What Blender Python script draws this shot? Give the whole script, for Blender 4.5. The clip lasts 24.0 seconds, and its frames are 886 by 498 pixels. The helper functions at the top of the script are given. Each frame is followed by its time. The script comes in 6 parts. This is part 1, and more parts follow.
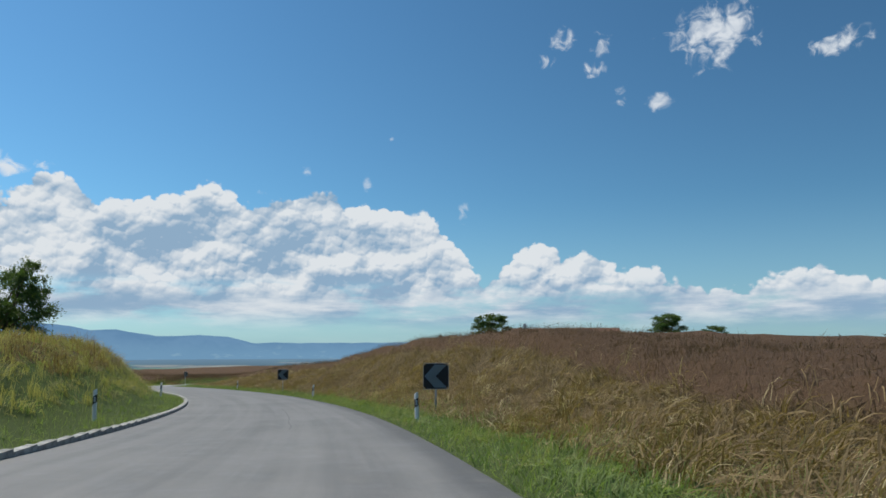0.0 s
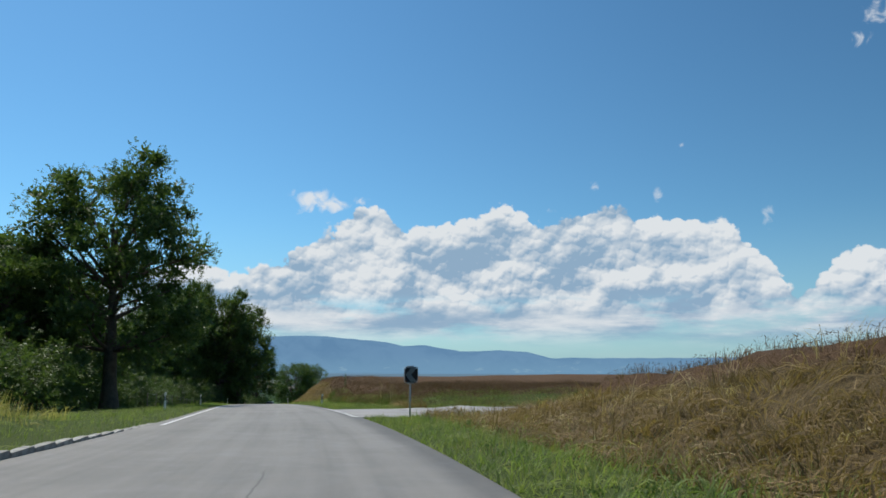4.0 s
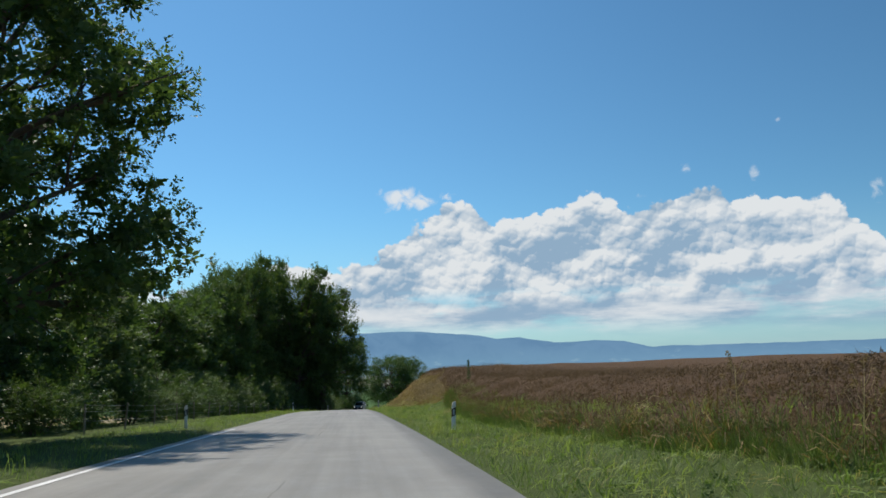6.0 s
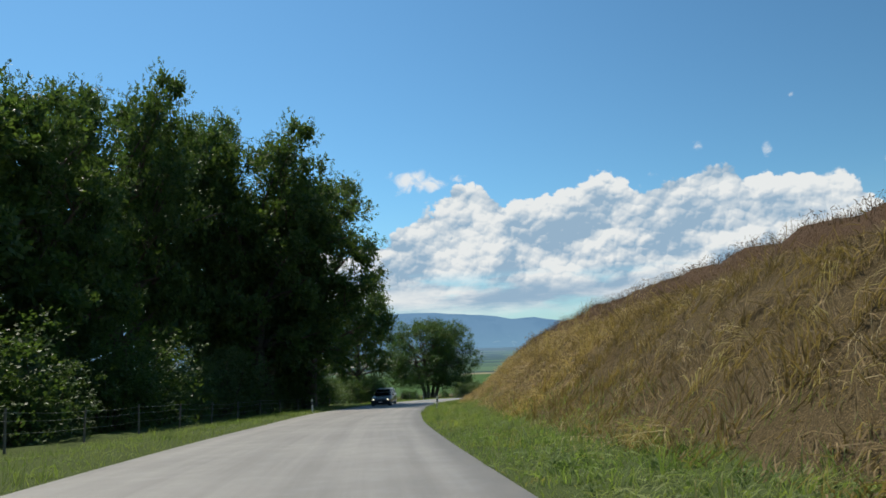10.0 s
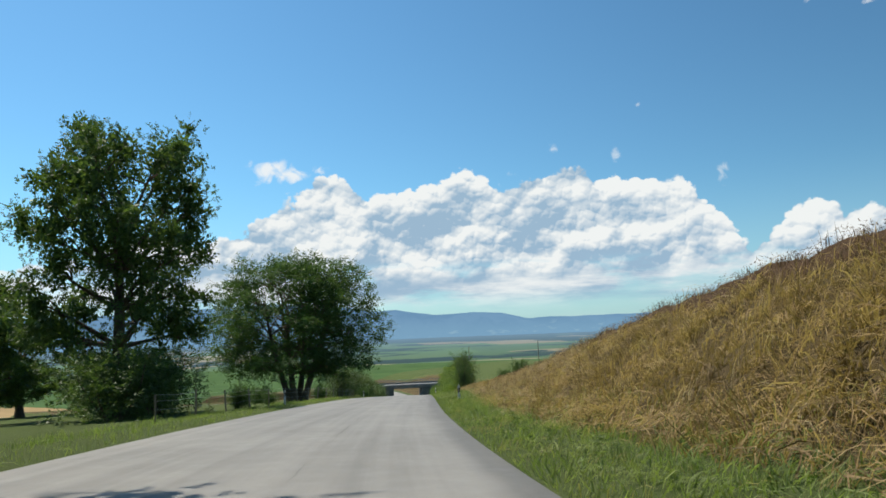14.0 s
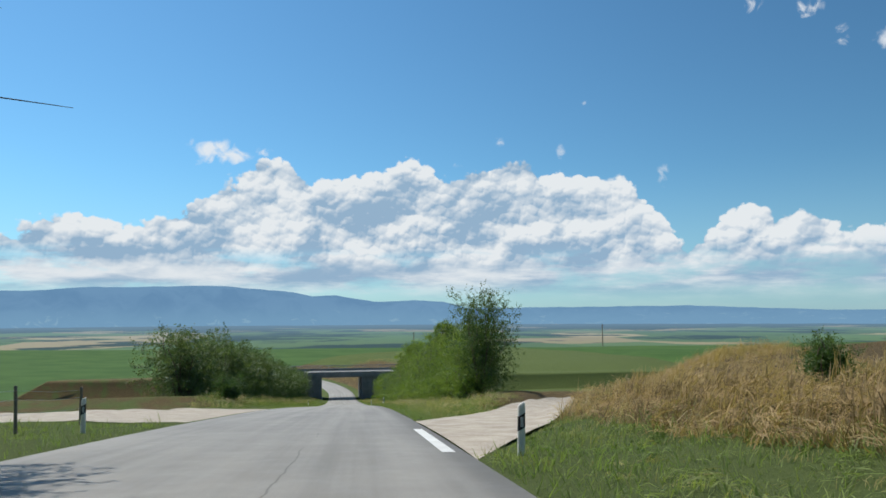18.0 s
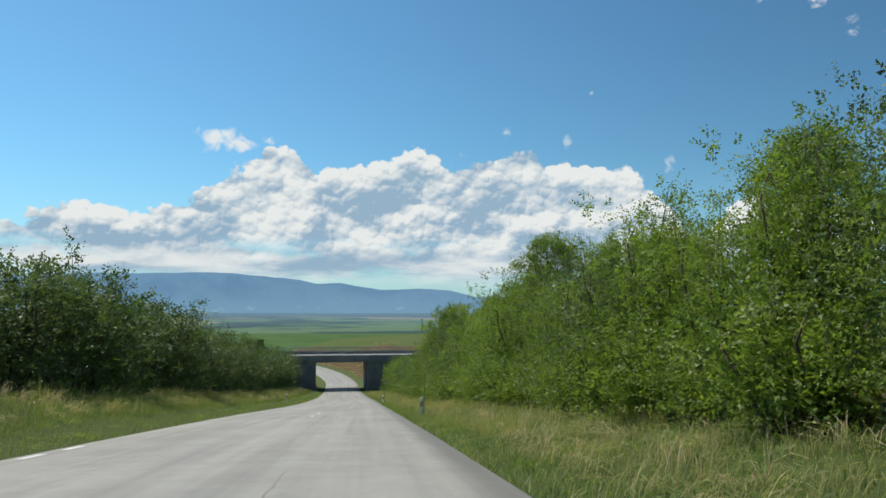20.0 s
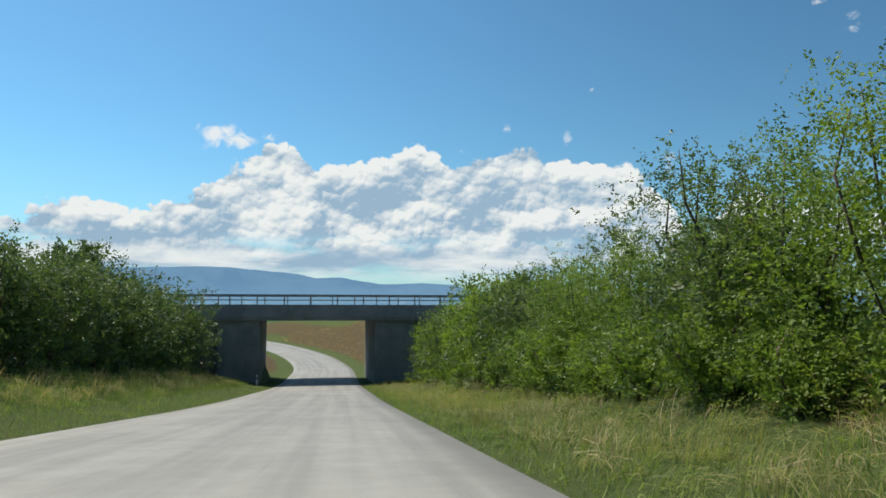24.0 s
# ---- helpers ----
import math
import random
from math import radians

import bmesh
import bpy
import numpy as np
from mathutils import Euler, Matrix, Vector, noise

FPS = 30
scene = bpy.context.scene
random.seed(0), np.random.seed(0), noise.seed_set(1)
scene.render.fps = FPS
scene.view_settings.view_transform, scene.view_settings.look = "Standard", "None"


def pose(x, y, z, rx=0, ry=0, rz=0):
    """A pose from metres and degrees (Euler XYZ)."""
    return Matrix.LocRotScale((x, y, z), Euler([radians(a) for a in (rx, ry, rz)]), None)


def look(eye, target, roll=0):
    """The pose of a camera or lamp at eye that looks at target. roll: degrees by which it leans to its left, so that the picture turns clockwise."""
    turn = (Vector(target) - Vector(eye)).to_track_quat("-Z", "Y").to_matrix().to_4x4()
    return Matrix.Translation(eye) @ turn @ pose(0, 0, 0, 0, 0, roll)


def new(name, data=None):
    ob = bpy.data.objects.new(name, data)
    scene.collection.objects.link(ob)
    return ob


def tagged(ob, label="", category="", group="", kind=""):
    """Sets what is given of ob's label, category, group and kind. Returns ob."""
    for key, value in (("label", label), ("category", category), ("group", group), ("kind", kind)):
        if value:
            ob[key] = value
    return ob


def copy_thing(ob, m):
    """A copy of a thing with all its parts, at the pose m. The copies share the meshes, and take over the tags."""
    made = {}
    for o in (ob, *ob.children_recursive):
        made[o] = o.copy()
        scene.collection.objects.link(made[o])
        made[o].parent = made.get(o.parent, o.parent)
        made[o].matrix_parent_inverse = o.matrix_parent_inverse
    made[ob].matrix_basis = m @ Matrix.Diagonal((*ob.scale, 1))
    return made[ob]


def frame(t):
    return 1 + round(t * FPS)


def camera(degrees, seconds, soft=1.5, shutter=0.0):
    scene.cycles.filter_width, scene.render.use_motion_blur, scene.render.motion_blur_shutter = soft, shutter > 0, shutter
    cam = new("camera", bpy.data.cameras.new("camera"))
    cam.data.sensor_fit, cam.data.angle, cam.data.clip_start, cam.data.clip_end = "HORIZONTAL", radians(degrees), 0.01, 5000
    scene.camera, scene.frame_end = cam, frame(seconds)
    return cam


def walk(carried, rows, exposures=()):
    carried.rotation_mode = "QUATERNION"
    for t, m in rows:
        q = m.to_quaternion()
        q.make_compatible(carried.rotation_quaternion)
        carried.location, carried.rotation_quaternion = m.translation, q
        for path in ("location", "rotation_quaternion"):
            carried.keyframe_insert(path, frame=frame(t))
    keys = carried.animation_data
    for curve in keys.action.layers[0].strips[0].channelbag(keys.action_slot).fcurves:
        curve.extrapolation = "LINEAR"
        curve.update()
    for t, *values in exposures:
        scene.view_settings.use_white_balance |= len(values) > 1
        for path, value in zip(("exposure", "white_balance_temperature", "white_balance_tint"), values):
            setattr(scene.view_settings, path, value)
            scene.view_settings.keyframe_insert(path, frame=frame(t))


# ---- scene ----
# The camera: t, x, y, z, yaw, pitch, roll
PATH = [
    (0.0, 0.00, 0.00, 1.10, -0.00, 7.60, 0.00),
    (0.5, -1.23, 9.48, 0.65, 2.16, 7.72, -0.53),
    (1.0, -2.83, 18.72, 0.22, 4.97, 7.78, -0.66),
    (1.5, -4.85, 27.69, -0.18, 7.72, 7.96, -0.80),
    (2.0, -7.26, 36.39, -0.55, 10.60, 8.16, -0.99),
    (2.5, -10.04, 44.80, -0.88, 13.39, 8.35, -1.00),
    (3.0, -13.19, 52.89, -1.18, 16.52, 8.53, -0.80),
    (3.5, -16.74, 60.73, -1.46, 19.64, 8.65, -0.58),
    (4.0, -20.72, 68.39, -1.73, 22.54, 8.76, -0.21),
    (4.5, -25.06, 75.85, -1.98, 25.19, 8.85, 0.30),
    (5.0, -29.73, 83.14, -2.23, 27.38, 8.85, 0.81),
    (5.5, -34.64, 90.28, -2.50, 28.89, 8.68, 1.21),
    (6.0, -39.70, 97.33, -2.80, 29.70, 8.33, 1.46),
    (6.5, -44.83, 104.32, -3.16, 30.07, 8.02, 1.58),
    (7.0, -49.98, 111.27, -3.57, 30.33, 7.77, 1.55),
    (7.5, -55.13, 118.19, -4.00, 30.39, 7.80, 1.42),
    (8.0, -60.29, 125.10, -4.42, 30.44, 7.80, 1.21),
    (8.5, -65.44, 131.97, -4.85, 30.64, 7.68, 1.35),
    (9.0, -70.61, 138.82, -5.29, 30.80, 7.46, 1.66),
    (9.5, -75.75, 145.60, -5.76, 30.91, 7.24, 2.10),
    (10.0, -80.84, 152.31, -6.25, 30.70, 6.98, 2.29),
    (10.5, -85.82, 158.98, -6.77, 30.17, 6.69, 2.24),
    (11.0, -90.67, 165.63, -7.31, 29.32, 6.42, 2.12),
    (11.5, -95.35, 172.29, -7.88, 28.15, 6.24, 2.10),
    (12.0, -99.82, 178.98, -8.45, 26.65, 6.15, 2.20),
    (12.5, -104.15, 185.83, -9.02, 25.36, 6.14, 2.61),
    (13.0, -108.43, 192.96, -9.60, 23.84, 6.14, 2.46),
    (13.5, -112.60, 200.39, -10.20, 22.11, 6.11, 2.32),
    (14.0, -116.61, 208.16, -10.80, 19.90, 6.10, 2.21),
    (14.5, -120.44, 216.27, -11.41, 17.96, 6.06, 2.40),
    (15.0, -124.10, 224.70, -12.04, 16.47, 6.02, 2.74),
    (15.5, -127.68, 233.41, -12.69, 15.57, 5.92, 2.77),
    (16.0, -131.23, 242.36, -13.36, 15.18, 5.78, 2.50),
    (16.5, -134.83, 251.52, -14.07, 15.11, 5.65, 2.06),
    (17.0, -138.50, 260.87, -14.84, 15.17, 5.52, 1.50),
    (17.5, -142.27, 270.43, -15.66, 15.21, 5.36, 0.88),
    (18.0, -146.13, 280.20, -16.55, 15.26, 5.19, 0.30),
    (18.5, -150.02, 290.01, -17.49, 15.31, 5.03, -0.19),
    (19.0, -153.88, 299.72, -18.47, 15.39, 4.85, -0.50),
    (19.5, -157.71, 309.32, -19.48, 15.50, 4.64, -0.49),
    (20.0, -161.52, 318.81, -20.55, 15.65, 4.38, -0.16),
    (20.5, -165.32, 328.19, -21.65, 15.73, 4.23, 0.04),
    (21.0, -169.07, 337.47, -22.78, 15.68, 4.16, -0.05),
    (21.5, -172.77, 346.64, -23.92, 15.54, 4.09, -0.06),
    (22.0, -176.39, 355.70, -25.07, 15.42, 4.06, -0.01),
    (22.5, -179.95, 364.64, -26.21, 15.39, 4.06, -0.09),
    (23.0, -183.47, 373.46, -27.36, 15.45, 4.04, -0.05),
    (23.5, -186.95, 382.15, -28.51, 15.53, 4.03, 0.04),
    (24.0, -190.39, 390.72, -29.65, 15.66, 4.12, -0.16),
]
cam = camera(62.0, 24.0, 1.6)
walk(cam, [(r[0], pose(r[1], r[2], r[3], 90 + r[5], r[6], r[4])) for r in PATH],
     exposures=[(0.0, -0.08, 6500, 10), (4.0, -0.08, 6550, 10), (8.0, -0.02, 6720, 10), (12.0, 0.10, 6850, 9), (14.0, 0.16, 6850, 9), (15.0, -0.08, 6520, 10), (16.4, -0.08, 6520, 10), (17.4, 0.02, 6520, 10), (20.0, 0.03, 6850, 8), (22.0, 0.14, 6850, 8), (24.0, 0.10, 6850, 8)])

# ---- sun, sky and clouds ----
SUN_AZ, SUN_EL = 74.0, 60.0          # degrees to the left of +y, and above the horizon
scene.view_settings.exposure = 0.0


def sun_way():
    a, e = radians(SUN_AZ), radians(SUN_EL)
    return Vector((-math.sin(a) * math.cos(e), math.cos(a) * math.cos(e), math.sin(e)))


sun_data = bpy.data.lights.new("sun", "SUN")
sun_data.energy, sun_data.angle, sun_data.color = 4.6, radians(0.6), (1.0, 0.95, 0.86)
sun = new("sun", sun_data)
sun.matrix_world = look(sun_way() * 100, (0, 0, 0))


class Nodes:
    """Short hand for building node trees."""

    def __init__(self, tree):
        self.tree = tree

    def add(self, kind, **sets):
        n = self.tree.nodes.new(kind)
        for k, v in sets.items():
            if k == "op":
                n.operation = v
            elif k == "mode":
                n.blend_type = v
            elif k == "dtype":
                n.data_type = v
        return n

    def put(self, socket, value):
        if isinstance(value, bpy.types.NodeSocket):
            self.tree.links.new(value, socket)
        elif value is not None:
            socket.default_value = value

    def math(self, op, a, b=None, c=None):
        n = self.add("ShaderNodeMath", op=op)
        for s, v in zip(n.inputs, (a, b, c)):
            self.put(s, v)
        return n.outputs[0]

    def noise(self, vec, scale, detail=4.0, rough=0.55, distort=0.0):
        n = self.add("ShaderNodeTexNoise")
        self.put(n.inputs["Vector"], vec)
        n.inputs["Scale"].default_value, n.inputs["Detail"].default_value = scale, detail
        n.inputs["Roughness"].default_value, n.inputs["Distortion"].default_value = rough, distort
        return n.outputs["Fac"]

    def smooth(self, x, lo, hi, a=0.0, b=1.0):
        n = self.add("ShaderNodeMapRange")
        n.interpolation_type = "SMOOTHSTEP"
        for s, v in zip(n.inputs[:5], (x, lo, hi, a, b)):
            self.put(s, v)
        return n.outputs[0]

    def mix(self, fac, a, b, mode="MIX"):
        n = self.add("ShaderNodeMix", dtype="RGBA", mode=mode)
        self.put(n.inputs[0], fac)
        self.put(n.inputs[6], (*a, 1) if isinstance(a, tuple) else a)
        self.put(n.inputs[7], (*b, 1) if isinstance(b, tuple) else b)
        return n.outputs[2]

    def ramp(self, fac, stops):
        n = self.add("ShaderNodeValToRGB")
        el = n.color_ramp.elements
        while len(el) < len(stops):
            el.new(0.5)
        for e, (p, c) in zip(el, stops):
            e.position, e.color = p, ((c, c, c, 1) if isinstance(c, (int, float)) else (*c, 1))
        self.put(n.inputs[0], fac)
        return n.outputs[0]

    def xyz(self, x, y, z):
        n = self.add("ShaderNodeCombineXYZ")
        for s, v in zip(n.inputs, (x, y, z)):
            self.put(s, v)
        return n.outputs[0]


world = bpy.data.worlds.new("sky")
scene.world = world
world.use_nodes = True
W = Nodes(world.node_tree)
world.node_tree.nodes.clear()
sky = W.add("ShaderNodeTexSky")
sky.sky_type, sky.sun_disc = "NISHITA", False
sky.sun_elevation, sky.sun_rotation = radians(SUN_EL), radians(-SUN_AZ)
sky.altitude, sky.air_density, sky.dust_density, sky.ozone_density = 500, 1.0, 0.5, 1.4
way = W.add("ShaderNodeTexCoord").outputs["Generated"]
sep = W.add("ShaderNodeSeparateXYZ")
W.put(sep.inputs[0], way)
dx, dy, dz = sep.outputs
az = W.math("MULTIPLY", W.math("ARCTAN2", W.math("MULTIPLY", dx, -1.0), dy), 57.29578)
el = W.math("MULTIPLY", W.math("ARCSINE", dz), 57.29578)


def field_noise(scale, detail, rough, ox=0.0, oy=0.0, tall=1.15, distort=0.0, z=0.0):
    """Noise over azimuth and elevation; scale is in cycles per degree."""
    v = W.xyz(W.math("ADD", W.math("MULTIPLY", az, scale), ox), W.math("ADD", W.math("MULTIPLY", el, scale * tall), oy), z)
    return W.noise(v, 1.0, detail, rough, distort)


def cells(size, ox=0.0, oy=0.0, z=0.0):
    """Round heaps about size degrees across: 0 at the middle of each, rising outwards."""
    u_, v_ = W.math("ADD", az, ox), W.math("ADD", el, oy)
    bend = W.noise(W.xyz(W.math("DIVIDE", u_, size * 0.9), W.math("DIVIDE", v_, size * 0.9), z + 4.0), 1.0, 3.0, 0.55)
    bend = W.math("MULTIPLY", W.math("SUBTRACT", bend, 0.5), size * 0.9)
    n = W.add("ShaderNodeTexVoronoi")
    n.voronoi_dimensions, n.feature = "3D", "SMOOTH_F1"
    n.inputs["Scale"].default_value, n.inputs["Smoothness"].default_value = 1.0, 0.10
    W.put(n.inputs["Vector"], W.xyz(W.math("DIVIDE", W.math("ADD", u_, bend), size), W.math("DIVIDE", W.math("ADD", v_, bend), size * 0.8), z))
    return W.math("POWER", n.outputs["Distance"], 2.0)


HEAPS = [(3.6, 1.5, 0.3), (1.5, 1.0, 1.7), (0.66, 0.5, 3.1)]      # size, height and seed of each generation of heaps
heap = slope = None
for size, tall_, seed in HEAPS:
    here, there = cells(size, 0, 0, seed), cells(size, 0.13 * size, 0.24 * size, seed)
    h_ = W.math("MULTIPLY", W.math("SUBTRACT", 0.28, here), tall_)
    g_ = W.math("MULTIPLY", W.math("SUBTRACT", there, here), 1.10 if size > 2 else 1.0 if size > 1 else 0.60)
    heap, slope = (h_, g_) if heap is None else (W.math("ADD", heap, h_), W.math("ADD", slope, g_))
fine = field_noise(0.75, 6.0, 0.56, distort=0.7)
# how high the cumulus bank stands, along the azimuth from -60 (right) to 80 (left)
TOPS = [(-60, 4.2), (-45, 5.0), (-31, 4.6), (-27, 5.6), (-22, 4.4), (-19, 3.9), (-15, 6.2), (-12, 6.5), (-9.5, 7.2), (-7.4, 8.0), (-5.8, 7.4), (-4.6, 6.3),
        (-3.5, 5.2), (-2.4, 6.0), (-1.6, 7.0), (-0.1, 8.4), (1.1, 10.3), (4, 10.8), (8.5, 12.1), (12.8, 11.6), (15, 11.0), (17.4, 11.8), (20.2, 11.8), (23, 10.5),
        (27, 11.3), (29.2, 11.7), (31, 10.4), (34, 8.5), (37.4, 7.2), (41.5, 7.7), (47, 5.5), (80, 5.0)]
top = W.math("MULTIPLY", W.ramp(W.math("DIVIDE", W.math("ADD", az, 60.0), 140.0),
                                [((a + 60) / 140, t / 20) for a, t in TOPS]), 20.0)
rise = W.math("ADD", heap, W.math("MULTIPLY", W.math("SUBTRACT", field_noise(1.6, 5.0, 0.6), 0.5), 0.7))
depth = W.math("SUBTRACT", W.math("ADD", top, rise), el)
bank = W.smooth(depth, -0.05, 0.26)
# the lower half thins out into layers with blue air between them
strata = W.smooth(field_noise(0.12, 7.0, 0.6, 7.0, 2.0, 4.0), 0.34, 0.52, 0.30, 1.0)
bank = W.math("MULTIPLY", bank, W.math("MAXIMUM", strata, W.smooth(el, 3.4, 5.4)))
bank = W.math("MULTIPLY", bank, W.smooth(el, 0.9, 3.0, 0.08, 1.0))
# separate little clouds: azimuth, elevation, half width, half height, body
PUFFS = [(32.6, 12.3, 1.7, 0.9, 1.0), (31.0, 11.9, 1.3, 0.5, 0.8), (29.0, 12.4, 0.8, 0.35, 0.2), (-20.9, 22.3, 3.2, 2.6, 0.25), (-22.6, 23.6, 1.6, 1.2, 0.5), (-9.6, 23.2, 1.3, 0.9, 0.1),
         (-12.6, 22.4, 0.8, 1.6, 0.0), (-8.3, 21.6, 1.0, 0.6, 0.1), (-12.0, 20.9, 0.9, 0.6, 0.2), (-16.9, 18.1, 1.3, 0.7, 0.2), (-29.7, 20.7, 2.2, 1.0, 0.3), (6.0, 12.7, 0.4, 0.8, 0.2),
         (10.7, 13.3, 0.6, 0.5, -0.1), (4.2, 16.0, 0.4, 0.3, -0.1), (14.1, 11.6, 0.5, 0.3, 0.1), (-1.6, 10.3, 0.5, 0.9, -0.2), (-14.0, 18.9, 0.8, 0.8, -0.2)]
puff = None
for pa, pe, pw, ph, pb in PUFFS:
    u = W.math("POWER", W.math("ABSOLUTE", W.math("DIVIDE", W.math("SUBTRACT", az, pa), pw)), 2.0)
    v = W.math("POWER", W.math("ABSOLUTE", W.math("DIVIDE", W.math("SUBTRACT", el, pe), ph)), 2.0)
    one = W.math("SUBTRACT", 1.0 + 0.6 * pb, W.math("ADD", u, v))
    puff = one if puff is None else W.math("MAXIMUM", puff, one)
puff = W.math("ADD", W.math("MAXIMUM", puff, -1.5), W.math("MULTIPLY", W.math("SUBTRACT", fine, 0.55), 5.5))
puff = W.math("MULTIPLY", W.smooth(puff, 0.0, 1.7), 0.92)
# relief inside the bank: each heap is lit from the upper left, hollows lie in shade; grey layered bases lower down
broad = W.math("SUBTRACT", field_noise(0.16, 4.0, 0.5, z=2.0), field_noise(0.16, 4.0, 0.5, 0.12, 0.26, z=2.0))
body = W.smooth(field_noise(0.19, 4.0, 0.5, 3.0, 1.0, 1.6), 0.38, 0.60)
layer = W.smooth(field_noise(0.09, 7.0, 0.6, 1.0, 4.0, 5.0), 0.40, 0.62)
edge = W.smooth(depth, 0.1, 3.4, 1.0, 0.0)
lit = W.math("ADD", W.math("MULTIPLY", slope, 1.15), W.math("MULTIPLY", broad, 2.6))
lit = W.math("ADD", lit, W.math("ADD", W.math("MULTIPLY", body, 0.52), 0.12))
lit = W.math("ADD", lit, W.math("MULTIPLY", heap, 0.22))
lit = W.math("ADD", lit, W.math("MULTIPLY", edge, 0.55))
low = W.smooth(el, 5.2, 2.8)
lit = W.math("ADD", W.math("MULTIPLY", lit, W.math("SUBTRACT", 1.0, low)), W.math("MULTIPLY", W.math("MULTIPLY", layer, 0.9), low))
lit = W.math("MINIMUM", W.math("MAXIMUM", lit, 0.0), 1.0)
cloud = W.mix(lit, (0.285, 0.43, 0.59), (0.765, 0.81, 0.845))
cover = W.math("MAXIMUM", bank, puff)
cloud = W.mix(W.math("GREATER_THAN", puff, bank), cloud, (0.76, 0.81, 0.86))
# thin whitening of the air towards the horizon
haze = W.smooth(el, -1.0, 12.0, 0.46, 0.0)
SKY = 0.100
blue = W.mix(1.0, sky.outputs[0], (SKY * 0.57, SKY * 1.0, SKY * 1.16), "MULTIPLY")
# the sky is paler on the sun's side and deeper away from it
side = W.smooth(az, -45.0, 52.0, 0.74, 1.20)
blue = W.mix(1.0, blue, W.xyz(side, side, side), "MULTIPLY")
blue = W.mix(haze, blue, (0.37, 0.56, 0.72))
bg = W.add("ShaderNodeBackground")
W.put(bg.inputs[0], W.mix(cover, blue, cloud))
bg.inputs[1].default_value = 1.0
world.node_tree.links.new(bg.outputs[0], W.add("ShaderNodeOutputWorld").inputs[0])


# ---- materials ----
def material(name, rough=0.8, metal=0.0, spec=0.3):
    m = bpy.data.materials.new(name)
    m.use_nodes = True
    n = Nodes(m.node_tree)
    b = m.node_tree.nodes["Principled BSDF"]
    b.inputs["Roughness"].default_value, b.inputs["Metallic"].default_value = rough, metal
    b.inputs["Specular IOR Level"].default_value = spec
    return m, n, b


def place(n):
    """Object-space coordinates in metres (all meshes are modelled at true size)."""
    return n.add("ShaderNodeTexCoord").outputs["Object"]


def bump(n, b, height, strength, distance=0.02):
    k = n.add("ShaderNodeBump")
    k.inputs["Strength"].default_value, k.inputs["Distance"].default_value = strength, distance
    n.put(k.inputs["Height"], height)
    n.put(b.inputs["Normal"], k.outputs[0])


def mottled(name, a, b_, scale=3.0, fine_scale=40.0, rough=0.8, metal=0.0, relief=0.15, spec=0.3):
    """Two colours mixed by noise at two scales, with fine relief."""
    m, n, b = material(name, rough, metal, spec)
    p = place(n)
    big_, small = n.noise(p, scale, 5.0, 0.6), n.noise(p, fine_scale, 3.0, 0.6)
    f = n.math("ADD", n.math("MULTIPLY", big_, 0.6), n.math("MULTIPLY", small, 0.4))
    n.put(b.inputs["Base Color"], n.mix(n.smooth(f, 0.32, 0.68), a, b_))
    if relief:
        bump(n, b, small, relief)
    return m


def leafy(name, dark, light, tip=None, trans=0.35, rough=0.55):
    """Leaves or blades: random per island, slightly translucent."""
    m, n, b = material(name, rough, 0.0, 0.35)
    g = n.add("ShaderNodeNewGeometry")
    r = g.outputs["Random Per Island"]
    c = n.mix(r, dark, light)
    patch = n.noise(place(n), 0.55, 3.0, 0.6)
    c = n.mix(n.smooth(patch, 0.35, 0.7), c, n.mix(0.5, c, tip or light))
    n.put(b.inputs["Base Color"], c)
    t = n.add("ShaderNodeBsdfTranslucent")
    n.put(t.inputs[0], n.mix(1.0, c, (1.2, 1.32, 0.7), "MULTIPLY"))
    s = n.add("ShaderNodeMixShader")
    s.inputs[0].default_value = trans
    out = m.node_tree.nodes["Material Output"]
    m.node_tree.links.new(b.outputs[0], s.inputs[1])
    m.node_tree.links.new(t.outputs[0], s.inputs[2])
    m.node_tree.links.new(s.outputs[0], out.inputs[0])
    return m


